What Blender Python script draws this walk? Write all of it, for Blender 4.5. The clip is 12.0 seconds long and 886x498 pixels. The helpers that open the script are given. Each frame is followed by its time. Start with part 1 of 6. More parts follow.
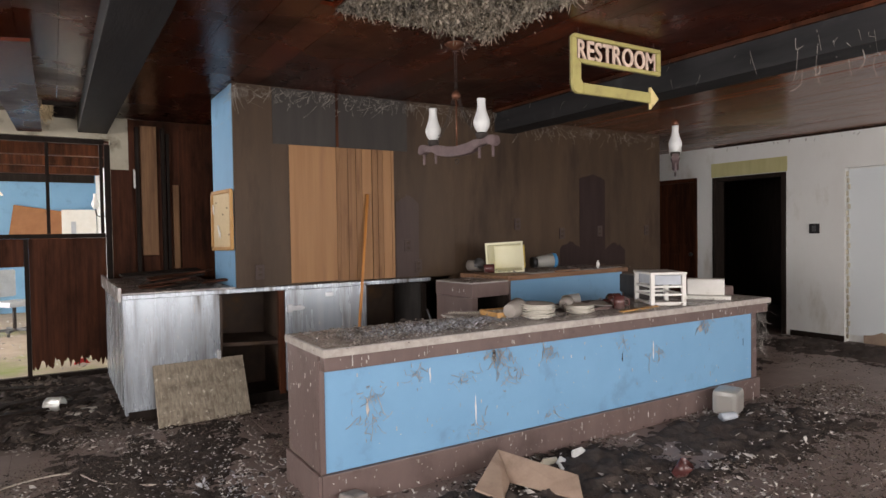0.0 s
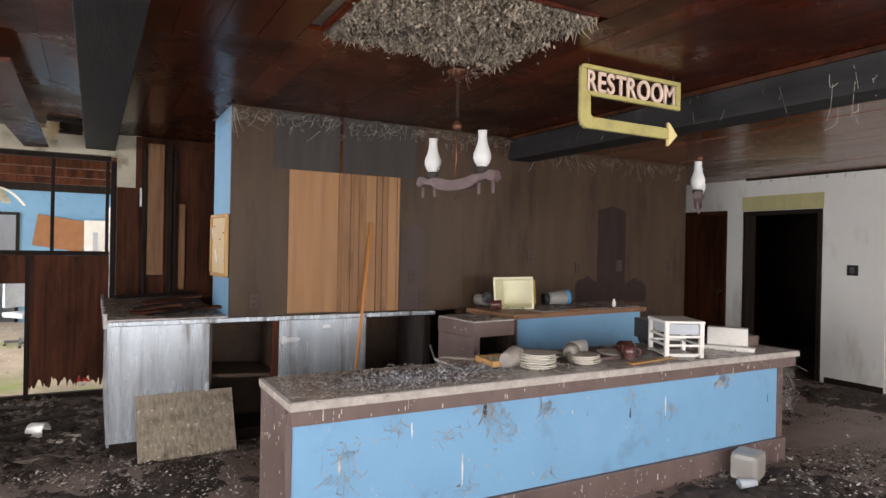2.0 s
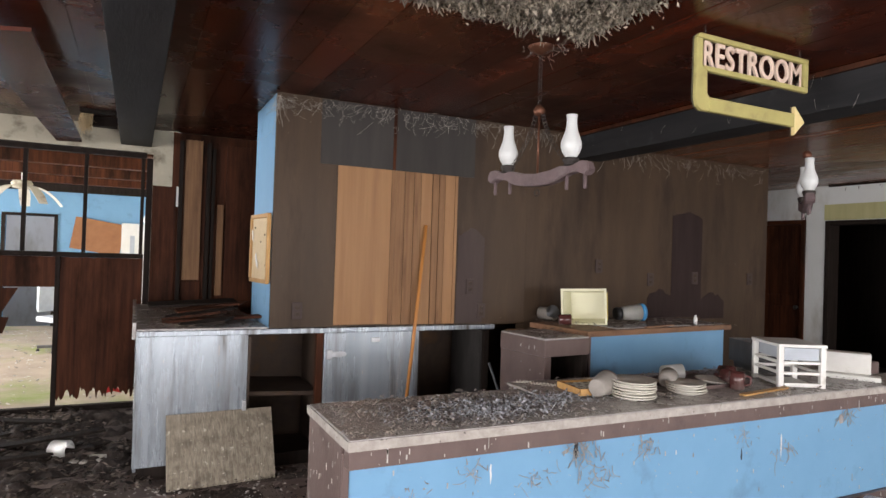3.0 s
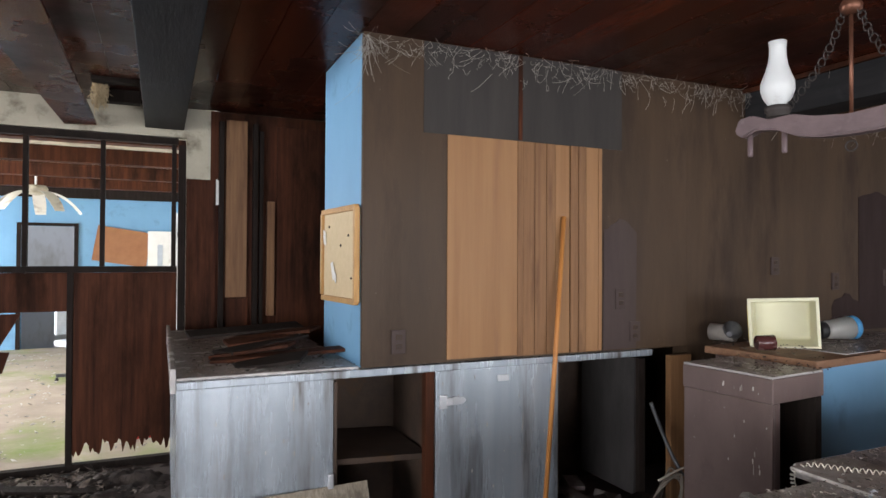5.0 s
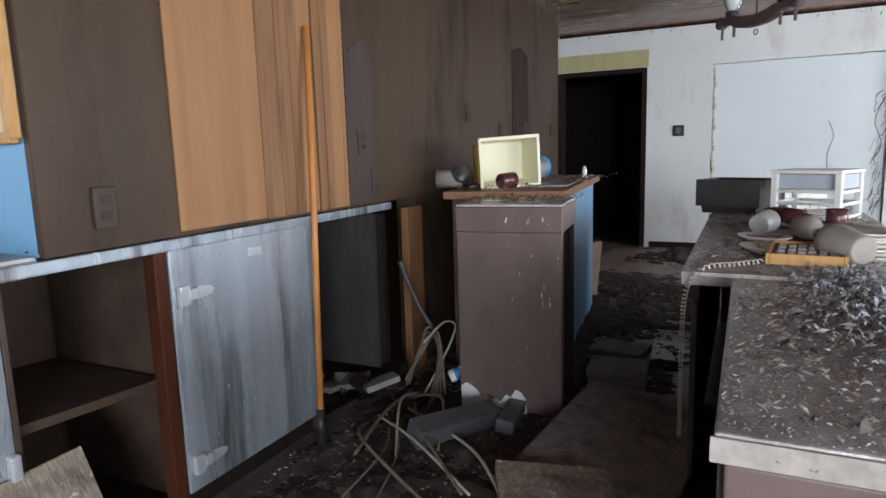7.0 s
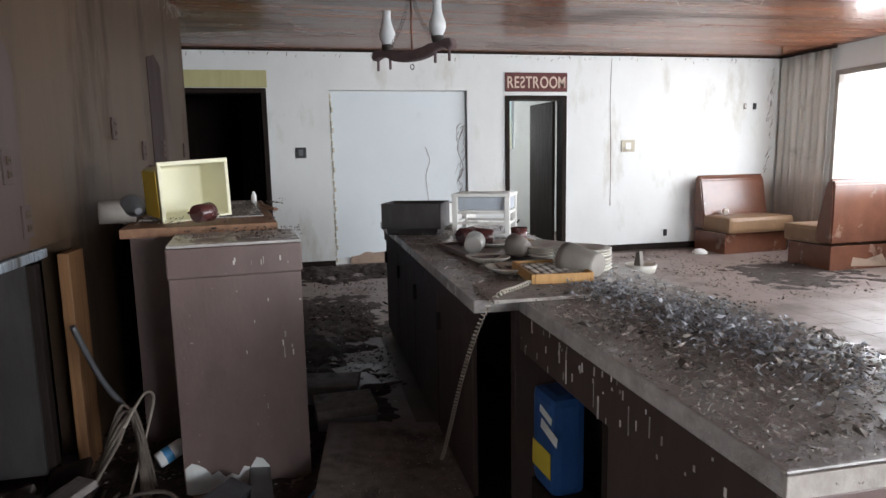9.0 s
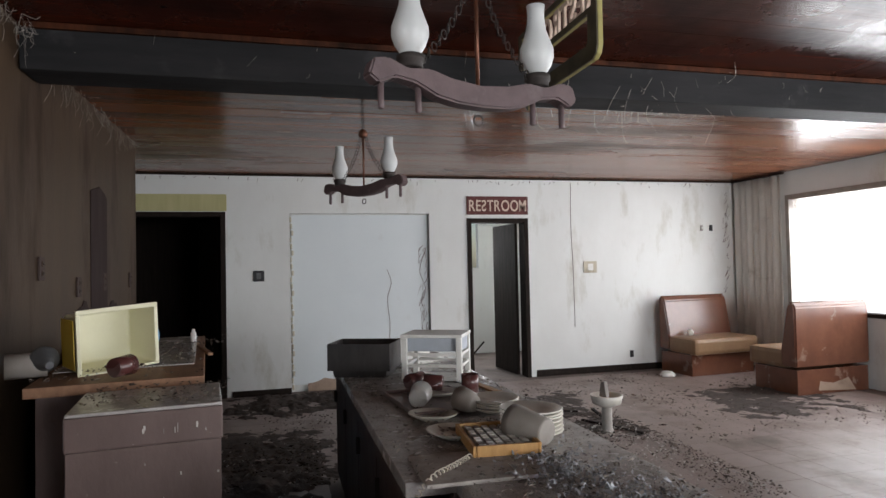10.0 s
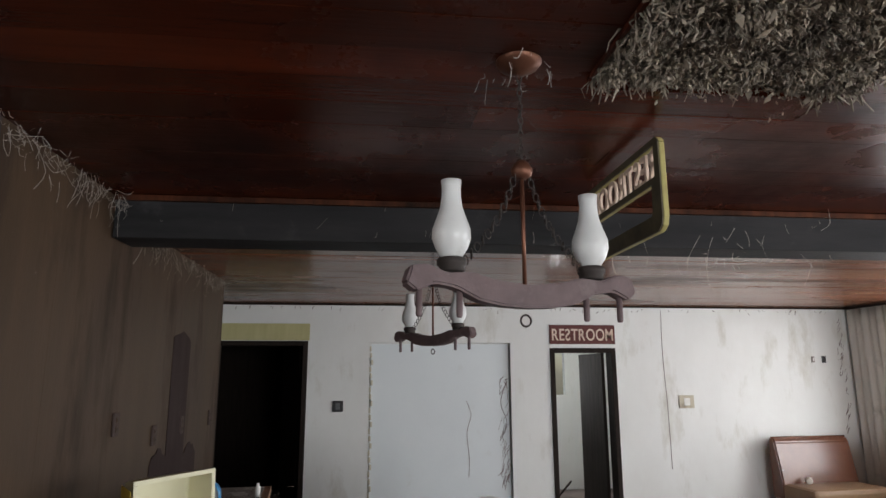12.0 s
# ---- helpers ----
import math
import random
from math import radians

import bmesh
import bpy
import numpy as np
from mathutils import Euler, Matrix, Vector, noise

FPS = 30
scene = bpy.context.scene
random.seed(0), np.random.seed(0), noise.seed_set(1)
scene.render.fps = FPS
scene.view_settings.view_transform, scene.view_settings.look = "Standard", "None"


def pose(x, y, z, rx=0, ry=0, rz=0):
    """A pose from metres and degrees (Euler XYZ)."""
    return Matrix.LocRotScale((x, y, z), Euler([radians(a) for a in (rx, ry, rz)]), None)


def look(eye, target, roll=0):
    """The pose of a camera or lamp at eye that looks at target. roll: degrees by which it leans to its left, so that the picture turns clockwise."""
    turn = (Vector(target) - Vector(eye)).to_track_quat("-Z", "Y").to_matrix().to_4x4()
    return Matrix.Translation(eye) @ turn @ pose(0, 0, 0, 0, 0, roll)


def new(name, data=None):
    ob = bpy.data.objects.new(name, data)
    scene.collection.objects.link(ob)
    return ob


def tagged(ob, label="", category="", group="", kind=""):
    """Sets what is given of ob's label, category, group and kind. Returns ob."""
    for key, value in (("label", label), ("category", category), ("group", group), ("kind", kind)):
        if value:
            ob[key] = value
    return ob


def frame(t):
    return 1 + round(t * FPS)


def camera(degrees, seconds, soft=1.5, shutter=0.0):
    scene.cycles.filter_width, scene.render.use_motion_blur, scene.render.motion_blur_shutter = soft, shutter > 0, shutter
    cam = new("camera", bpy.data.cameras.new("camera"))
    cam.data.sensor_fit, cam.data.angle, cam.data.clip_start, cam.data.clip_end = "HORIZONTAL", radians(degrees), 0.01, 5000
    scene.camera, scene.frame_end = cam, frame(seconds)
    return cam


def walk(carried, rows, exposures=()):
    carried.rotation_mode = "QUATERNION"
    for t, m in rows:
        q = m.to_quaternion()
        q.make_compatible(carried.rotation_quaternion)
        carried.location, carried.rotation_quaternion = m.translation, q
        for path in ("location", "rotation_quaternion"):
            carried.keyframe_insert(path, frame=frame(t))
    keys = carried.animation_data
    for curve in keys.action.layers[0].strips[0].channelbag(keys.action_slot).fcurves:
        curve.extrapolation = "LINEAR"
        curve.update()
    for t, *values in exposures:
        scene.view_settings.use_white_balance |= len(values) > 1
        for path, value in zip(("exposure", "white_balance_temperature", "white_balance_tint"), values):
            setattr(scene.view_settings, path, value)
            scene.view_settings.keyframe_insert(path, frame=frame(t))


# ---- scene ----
cam = camera(70.2, 12.0)
PATH = [
    (0, (-0.041, 0.207, 1.355), (1.011, 1.907, 1.299), -0.9),
    (0.5, (0.065, 0.177, 1.429), (1.203, 1.817, 1.309), 0.5),
    (1, (0.131, 0.155, 1.524), (1.292, 1.781, 1.44), 0.9),
    (1.5, (0.221, 0.183, 1.525), (1.169, 1.944, 1.554), 1.0),
    (2, (0.296, 0.336, 1.499), (1.264, 2.086, 1.493), 1.1),
    (2.5, (0.31, 0.632, 1.501), (1.448, 2.276, 1.557), 0.1),
    (3, (0.357, 0.944, 1.467), (1.235, 2.741, 1.489), 1.9),
    (3.2, (0.385, 1.111, 1.463), (1.114, 2.973, 1.43), 3.2),
    (4.8, (0.305, 2.289, 1.469), (1.138, 4.107, 1.48), -1.1),
    (5, (0.316, 2.456, 1.468), (1.134, 4.281, 1.494), 0.3),
    (5.5, (0.227, 2.756, 1.256), (1.348, 4.412, 1.295), -1.2),
    (6, (0.133, 3.07, 1.149), (1.468, 4.548, 0.969), -0.5),
    (6.5, (0.176, 3.459, 1.157), (1.745, 4.683, 0.957), -2.0),
    (6.7, (0.178, 3.586, 1.18), (1.859, 4.643, 0.941), -1.8),
    (8.3, (0.3, 4.264, 1.163), (2.276, 4.312, 0.856), 0.0),
    (8.5, (0.34, 4.319, 1.186), (2.315, 4.085, 0.973), 0.2),
    (9, (0.36, 4.435, 1.233), (2.296, 4.025, 0.945), -1.1),
    (9.5, (0.413, 4.44, 1.269), (2.354, 4.007, 1.061), -0.2),
    (10, (0.495, 4.272, 1.393), (2.43, 3.766, 1.446), -1.2),
    (10.2, (0.506, 4.178, 1.454), (2.441, 3.686, 1.574), -0.4),
    (10.5, (0.549, 4.121, 1.576), (2.482, 3.672, 1.825), -1.4),
    (11, (0.551, 4.104, 1.677), (2.477, 3.739, 2.074), -1.2),
    (11.5, (0.535, 4.097, 1.683), (2.434, 3.668, 2.145), -0.5),
    (12, (0.542, 4.12, 1.671), (2.491, 3.9, 2.062), -0.2),
]
EXPOSURES = [(0, -0.38, 7000, 17), (1.5, -0.2, 6900, 16), (3, -0.1, 6700, 15), (5, -0.04, 6350, 13), (6.5, 0.14, 6000, 11), (8.5, 0.30, 6100, 11), (9.0, 0.12, 6200, 11), (9.5, -0.10, 6300, 12),
             (10, -0.44, 6400, 12), (10.5, -0.60, 6500, 12), (12, -0.54, 6500, 12)]
walk(cam, [(t, look(eye, target, roll)) for t, eye, target, roll in PATH], EXPOSURES)

# ---- world and light ----
F = -0.066          # floor level
CZ = 2.585          # ceiling over the near bay
CF = 2.505          # ceiling over the far bay
WY = -2.05          # window wall
LY = 7.6            # glazed partition
EX = 8.12           # end wall with the doors

world = bpy.data.worlds.new("sky")
scene.world = world
world.use_nodes = True
wn = world.node_tree.nodes
sky = wn.new("ShaderNodeTexSky")
sky.sky_type = "NISHITA"
sky.sun_disc = False
sky.sun_elevation = radians(38)
sky.sun_rotation = radians(200)
world.node_tree.links.new(sky.outputs[0], wn["Background"].inputs[0])
wn["Background"].inputs[1].default_value = 0.12

sun = new("sun", bpy.data.lights.new("sun", "SUN"))
sun.data.energy, sun.data.angle, sun.data.color = 0.8, radians(20), (1, 0.97, 0.93)
sun.matrix_world = look((0, -20, 15), (0, 0, 0))


def window_light(name, eye, target, w, h, watts):
    ob = new(name, bpy.data.lights.new(name, "AREA"))
    ob.data.shape, ob.data.size, ob.data.size_y = "RECTANGLE", w, h
    ob.data.energy, ob.data.color = watts, (0.965, 0.985, 1.0)
    ob.matrix_world = look(eye, target)
    return ob


window_light("window_daylight", (5.6, WY - 0.20, 1.45), (5.6, 2, 1.45), 3.1, 1.45, 190)
window_light("window_daylight", (0.9, WY - 0.20, 1.45), (0.9, 2, 1.45), 4.1, 1.45, 230)
window_light("window_daylight", (-4.2, 0.7, 1.45), (2, 0.7, 1.45), 3.6, 1.45, 430)
window_light("window_daylight", (-5.3, 11.0, 1.4), (2, 11.0, 1.2), 4.6, 1.7, 900)
window_light("window_daylight", (10.35, 1.5, 1.75), (8.6, 1.5, 1.4), 0.9, 0.7, 45)


# ---- materials ----
def mat(name, a, b=None, rough=0.7, scale=4.0, stretch=(1, 1, 1), bump=0.15, metal=0.0, dirt=None, amount=0.45,
        dirt_scale=2.2, dirt_stretch=(1, 1, 1), spots=None, spot_amount=0.56, spot_scale=38.0, island=0.0, per_object=0.0, fine=60.0, gloss=0.3):
    """A worn surface: two tones in a stretched grain, stains at a larger scale, small specks, and relief."""
    m = bpy.data.materials.new(name)
    m.use_nodes = True
    n, l = m.node_tree.nodes, m.node_tree.links
    s = n["Principled BSDF"]
    co = n.new("ShaderNodeTexCoord")

    def field(size, stretched, detail=5.0):
        mp = n.new("ShaderNodeMapping")
        mp.inputs["Scale"].default_value = stretched
        l.new(co.outputs["Object"], mp.inputs[0])
        tx = n.new("ShaderNodeTexNoise")
        tx.inputs["Scale"].default_value, tx.inputs["Detail"].default_value, tx.inputs["Roughness"].default_value = size, detail, 0.65
        l.new(mp.outputs[0], tx.inputs["Vector"])
        return tx.outputs[0]

    def ramp(value, lo, hi):
        r = n.new("ShaderNodeMapRange")
        r.inputs["From Min"].default_value, r.inputs["From Max"].default_value = lo, hi
        l.new(value, r.inputs["Value"])
        return r.outputs[0]

    def blend(fac, c1, c2, how="MIX"):
        x = n.new("ShaderNodeMix")
        x.data_type, x.blend_type = "RGBA", how
        for k, v in ((0, fac), (6, c1), (7, c2)):
            if isinstance(v, tuple):
                x.inputs[k].default_value = (*v, 1)
            elif isinstance(v, float):
                x.inputs[k].default_value = v
            else:
                l.new(v, x.inputs[k])
        return x.outputs[2]

    b = b or tuple(c * 0.72 for c in a)
    grain = field(scale, stretch)
    col = blend(ramp(grain, 0.3, 0.7), a, b)
    rgh = None
    if dirt:
        stain = ramp(field(dirt_scale, dirt_stretch, 7.0), amount, amount + 0.22)
        col = blend(stain, col, dirt)
        rgh = stain
    if spots:
        col = blend(ramp(field(spot_scale, (1, 1, 1), 3.0), spot_amount + 0.06, spot_amount + 0.12), col, spots)
    if island or per_object:
        src = n.new("ShaderNodeNewGeometry").outputs["Random Per Island"] if island else n.new("ShaderNodeObjectInfo").outputs["Random"]
        hs = n.new("ShaderNodeHueSaturation")
        r = n.new("ShaderNodeMapRange")
        k = island or per_object
        r.inputs["To Min"].default_value, r.inputs["To Max"].default_value = 1 - k, 1 + k
        l.new(src, r.inputs["Value"])
        l.new(r.outputs[0], hs.inputs["Value"])
        l.new(col, hs.inputs["Color"])
        col = hs.outputs[0]
    l.new(col, s.inputs["Base Color"])
    s.inputs["Metallic"].default_value = metal
    s.inputs["Specular IOR Level"].default_value = gloss
    rr = n.new("ShaderNodeMapRange")
    rr.inputs["To Min"].default_value, rr.inputs["To Max"].default_value = max(0.03, rough - 0.10), min(1.0, rough + 0.15)
    l.new(rgh if rgh else grain, rr.inputs["Value"])
    l.new(rr.outputs[0], s.inputs["Roughness"])
    if bump:
        add = n.new("ShaderNodeMath")
        add.operation = "ADD"
        l.new(grain, add.inputs[0])
        l.new(field(fine, stretch, 3.0), add.inputs[1])
        bp = n.new("ShaderNodeBump")
        bp.inputs["Strength"].default_value, bp.inputs["Distance"].default_value = bump, 0.01
        l.new(add.outputs[0], bp.inputs["Height"])
        l.new(bp.outputs[0], s.inputs["Normal"])
    return m


M = {}
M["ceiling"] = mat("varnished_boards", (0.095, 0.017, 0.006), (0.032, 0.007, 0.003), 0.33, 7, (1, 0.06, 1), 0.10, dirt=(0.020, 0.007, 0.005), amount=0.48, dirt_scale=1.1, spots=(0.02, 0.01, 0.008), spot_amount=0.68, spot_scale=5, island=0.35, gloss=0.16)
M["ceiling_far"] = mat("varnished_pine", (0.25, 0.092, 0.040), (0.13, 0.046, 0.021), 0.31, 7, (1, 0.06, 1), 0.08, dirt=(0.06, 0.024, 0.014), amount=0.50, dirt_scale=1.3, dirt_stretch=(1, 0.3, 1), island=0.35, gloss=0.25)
M["beam"] = mat("sooty_beam", (0.034, 0.033, 0.034), (0.016, 0.016, 0.017), 0.75, 6, (1, 0.15, 1), 0.2, dirt=(0.075, 0.075, 0.077), amount=0.57, dirt_scale=3, gloss=0.12)
M["brown_wall"] = mat("brown_paint", (0.073, 0.046, 0.028), (0.047, 0.030, 0.019), 0.55, 3, (1.5, 1, 0.25), 0.08, dirt=(0.022, 0.014, 0.012), amount=0.51, dirt_scale=1.5, dirt_stretch=(1.6, 1, 0.35), spots=(0.15, 0.12, 0.10), spot_amount=0.665, spot_scale=30, gloss=0.18)
M["dark_patch"] = mat("shadow_and_scuff_paint", (0.042, 0.036, 0.032), (0.03, 0.026, 0.024), 0.6, 5, (2, 1, 0.2), 0.08)
# darker plum for the far wall patches, shadow put into the colour
M["shadow_patch"] = mat("shadowed_plum_paint", (0.034, 0.021, 0.019), (0.026, 0.016, 0.015), 0.65, 5, (2, 1, 0.3), 0.06, gloss=0.15)
M["plum_patch"] = mat("plum_paint_and_shade", (0.062, 0.041, 0.036), (0.05, 0.034, 0.031), 0.6, 5, (2, 1, 0.3), 0.06)
M["tan_panel"] = mat("faded_plywood", (0.33, 0.172, 0.074), (0.25, 0.125, 0.052), 0.6, 5, (3, 1, 0.12), 0.06, dirt=(0.20, 0.105, 0.06), amount=0.58, dirt_scale=2.2, dirt_stretch=(2, 1, 0.3))
M["old_wood"] = mat("split_wood", (0.26, 0.135, 0.060), (0.165, 0.080, 0.036), 0.65, 9, (4, 4, 0.12), 0.2, dirt=(0.085, 0.04, 0.024), amount=0.50, dirt_scale=3, dirt_stretch=(3, 3, 0.3))
M["dark_wood"] = mat("dark_paneling", (0.100, 0.033, 0.015), (0.034, 0.012, 0.007), 0.7, 6, (4, 4, 0.2), 0.15, dirt=(0.012, 0.007, 0.005), amount=0.47, dirt_scale=1.8, dirt_stretch=(2, 2, 0.5), gloss=0.1)
M["black_wood"] = mat("blackened_wood_and_shade", (0.026, 0.018, 0.015), (0.013, 0.010, 0.008), 0.75, 8, (3, 3, 0.3), 0.2, gloss=0.12)
M["blue"] = mat("sky_blue_paint", (0.19, 0.385, 0.575), (0.165, 0.345, 0.53), 0.5, 2.5, (1, 1, 1), 0.05, dirt=(0.13, 0.235, 0.345), amount=0.58, dirt_scale=3.2, spots=(0.14, 0.16, 0.19), spot_amount=0.72, spot_scale=20)
M["brown_paint"] = mat("brown_counter_paint", (0.165, 0.118, 0.108), (0.125, 0.088, 0.08), 0.45, 6, (1, 1, 0.5), 0.12, dirt=(0.085, 0.06, 0.054), amount=0.56, dirt_scale=3, spots=(0.50, 0.46, 0.42), spot_amount=0.645, spot_scale=34)
M["laminate"] = mat("dusty_laminate", (0.50, 0.47, 0.45), (0.32, 0.295, 0.28), 0.33, 14, (1, 1, 1), 0.3, dirt=(0.15, 0.13, 0.12), amount=0.54, dirt_scale=6, spots=(0.66, 0.56, 0.53), spot_amount=0.64, spot_scale=46, gloss=0.5)
M["edge"] = mat("pale_worn_edge", (0.48, 0.44, 0.40), (0.30, 0.27, 0.24), 0.8, 18, (1, 1, 1), 0.2, spots=(0.12, 0.10, 0.09), spot_amount=0.60)
M["steel"] = mat("stained_steel", (0.56, 0.62, 0.68), (0.40, 0.45, 0.50), 0.34, 3.5, (4, 4, 0.25), 0.05, metal=0.5, dirt=(0.10, 0.09, 0.082), amount=0.465, dirt_scale=2.4, dirt_stretch=(4, 4, 0.35), spots=(0.72, 0.72, 0.72), spot_amount=0.70, spot_scale=26, gloss=0.5)
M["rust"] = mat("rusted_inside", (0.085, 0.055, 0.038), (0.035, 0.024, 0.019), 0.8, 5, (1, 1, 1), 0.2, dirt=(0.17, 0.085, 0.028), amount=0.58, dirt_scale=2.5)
M["chrome"] = mat("dull_chrome", (0.72, 0.74, 0.76), (0.5, 0.51, 0.52), 0.28, 12, bump=0.05, metal=0.45, gloss=0.5)
M["white_wall"] = mat("soiled_white_plaster", (0.73, 0.74, 0.72), (0.67, 0.675, 0.65), 0.75, 1.6, (1, 1, 0.6), 0.10, dirt=(0.47, 0.45, 0.38), amount=0.54, dirt_scale=1.9, dirt_stretch=(1, 1.3, 0.5), spots=(0.24, 0.21, 0.17), spot_amount=0.695, spot_scale=17)
M["white_panel"] = mat("blued_white_board", (0.70, 0.745, 0.755), (0.66, 0.705, 0.72), 0.6, 1.2, bump=0.05, dirt=(0.60, 0.615, 0.60), amount=0.60, dirt_scale=2.5, spots=(0.35, 0.33, 0.30), spot_amount=0.735, spot_scale=15)
M["cream"] = mat("peeling_cream", (0.55, 0.51, 0.40), (0.42, 0.38, 0.29), 0.8, 4, bump=0.3, dirt=(0.10, 0.075, 0.05), amount=0.53, dirt_scale=4)
M["yellowed"] = mat("yellowed_lintel", (0.50, 0.47, 0.245), (0.43, 0.40, 0.20), 0.7, 4, (1, 3, 0.4), 0.08, dirt=(0.32, 0.28, 0.14), amount=0.58)
M["floor"] = mat("dirty_floor", (0.19, 0.150, 0.132), (0.115, 0.09, 0.08), 0.75, 2.0, bump=0.25, dirt=(0.075, 0.058, 0.050), amount=0.52, dirt_scale=1.2, spots=(0.24, 0.21, 0.19), spot_amount=0.655, spot_scale=24)
M["tile"] = mat("dusty_vinyl_tile", (0.27, 0.21, 0.188), (0.175, 0.135, 0.12), 0.55, 3.0, bump=0.2, dirt=(0.095, 0.073, 0.064), amount=0.52, dirt_scale=1.1, spots=(0.28, 0.25, 0.225), spot_amount=0.66, spot_scale=26, per_object=0.10)
M["soil"] = mat("black_litter_soil", (0.075, 0.058, 0.050), (0.030, 0.023, 0.020), 0.9, 16, bump=0.8, dirt=(0.11, 0.088, 0.075), amount=0.54, dirt_scale=7, fine=45)
M["flake"] = mat("dry_litter", (0.11, 0.088, 0.072), (0.055, 0.043, 0.036), 0.9, 30, bump=0.1, island=0.9)
M["pale_flake"] = mat("pale_chips", (0.52, 0.50, 0.47), (0.33, 0.30, 0.27), 0.85, 25, bump=0.1, island=0.45)
M["grit"] = mat("dusty_grit", (0.30, 0.265, 0.235), (0.16, 0.138, 0.12), 0.9, 30, bump=0.1, island=0.7)
M["feather"] = mat("grey_fluff", (0.40, 0.41, 0.43), (0.20, 0.20, 0.215), 0.9, 25, bump=0.1, island=0.55)
M["wool"] = mat("dusty_insulation", (0.33, 0.285, 0.22), (0.17, 0.145, 0.115), 0.95, 20, bump=0.3, dirt=(0.09, 0.082, 0.075), amount=0.50, dirt_scale=3, island=0.55)
M["web"] = mat("cobweb", (0.47, 0.44, 0.40), (0.28, 0.25, 0.22), 0.9, 20, bump=0)
M["cork"] = mat("pale_cork", (0.60, 0.475, 0.295), (0.54, 0.42, 0.25), 0.8, 30, bump=0.1, dirt=(0.46, 0.35, 0.2), amount=0.6)
M["cork_frame"] = mat("honey_pine", (0.50, 0.29, 0.105), (0.38, 0.20, 0.07), 0.5, 12, (3, 3, 0.5), 0.1)
M["broom"] = mat("orange_broom_handle", (0.52, 0.225, 0.06), (0.40, 0.16, 0.045), 0.42, 9, (6, 6, 0.3), 0.06)
M["paper"] = mat("white_paper", (0.78, 0.78, 0.76), (0.66, 0.65, 0.61), 0.8, 20, bump=0.1)
M["tub"] = mat("yellowed_plastic", (0.74, 0.72, 0.53), (0.68, 0.65, 0.45), 0.45, 3, bump=0.04, dirt=(0.58, 0.52, 0.28), amount=0.58)
M["tub_yellow"] = mat("yellow_plastic", (0.68, 0.50, 0.075), (0.60, 0.43, 0.06), 0.45, 4, bump=0.04)
M["worktop"] = mat("bare_wood_edge", (0.30, 0.165, 0.095), (0.20, 0.105, 0.062), 0.7, 10, (0.4, 3, 3), 0.15, dirt=(0.10, 0.065, 0.048), amount=0.55, dirt_scale=3)
M["plate"] = mat("dusty_china", (0.66, 0.63, 0.56), (0.56, 0.53, 0.46), 0.4, 8, bump=0.06, dirt=(0.28, 0.23, 0.185), amount=0.56, dirt_scale=7, gloss=0.5)
M["mug"] = mat("maroon_glaze", (0.088, 0.030, 0.027), (0.065, 0.022, 0.021), 0.35, 8, bump=0.05, dirt=(0.17, 0.135, 0.12), amount=0.47, gloss=0.5)
M["grey_plastic"] = mat("dusty_grey_plastic", (0.33, 0.30, 0.27), (0.24, 0.215, 0.19), 0.6, 8, bump=0.1, dirt=(0.16, 0.135, 0.12), amount=0.54)
M["white_plastic"] = mat("dirty_white_plastic", (0.76, 0.75, 0.71), (0.66, 0.645, 0.6), 0.45, 6, bump=0.06, dirt=(0.40, 0.355, 0.30), amount=0.60, dirt_scale=6)
M["grey_drawer"] = mat("grey_drawer_plastic", (0.46, 0.50, 0.545), (0.36, 0.39, 0.43), 0.4, 6, bump=0.05)
M["black_plastic"] = mat("scuffed_black_plastic", (0.028, 0.027, 0.028), (0.018, 0.018, 0.019), 0.35, 8, bump=0.1, spots=(0.30, 0.28, 0.26), spot_amount=0.70, spot_scale=40)
M["yoke"] = mat("plum_brown_yoke", (0.155, 0.108, 0.108), (0.09, 0.063, 0.065), 0.65, 8, (1, 0.3, 1), 0.15, dirt=(0.22, 0.175, 0.17), amount=0.6, dirt_scale=8)
M["opal"] = mat("frosted_white_glass", (0.62, 0.63, 0.62), (0.55, 0.56, 0.55), 0.42, 4, bump=0.03, dirt=(0.36, 0.34, 0.31), amount=0.58, dirt_scale=9, gloss=0.5)
M["copper"] = mat("tarnished_copper", (0.17, 0.072, 0.042), (0.10, 0.043, 0.028), 0.4, 12, bump=0.1, metal=0.6)
M["iron"] = mat("dark_iron", (0.055, 0.045, 0.04), (0.035, 0.03, 0.028), 0.55, 12, bump=0.1, metal=0.4)
M["sign"] = mat("olive_yellow_sign", (0.42, 0.37, 0.135), (0.33, 0.285, 0.105), 0.65, 7, bump=0.15, dirt=(0.24, 0.195, 0.09), amount=0.56, dirt_scale=7)
M["sign_back"] = mat("dark_sign_back", (0.10, 0.085, 0.05), (0.05, 0.042, 0.03), 0.7, 7, bump=0.1)
M["letter"] = mat("cream_pink_letters", (0.66, 0.52, 0.42), (0.56, 0.42, 0.33), 0.6, 12, bump=0.08, dirt=(0.35, 0.22, 0.16), amount=0.60, dirt_scale=9)
M["arrow"] = mat("cream_arrow", (0.68, 0.56, 0.28), (0.6, 0.47, 0.2), 0.6, 12, bump=0.08)
M["red_board"] = mat("dark_red_board", (0.115, 0.026, 0.022), (0.08, 0.02, 0.018), 0.55, 8, (1, 1, 4), 0.1)
M["vinyl"] = mat("brown_vinyl", (0.165, 0.066, 0.038), (0.11, 0.044, 0.027), 0.34, 4, bump=0.10, dirt=(0.28, 0.20, 0.15), amount=0.60, dirt_scale=3.5, gloss=0.5)
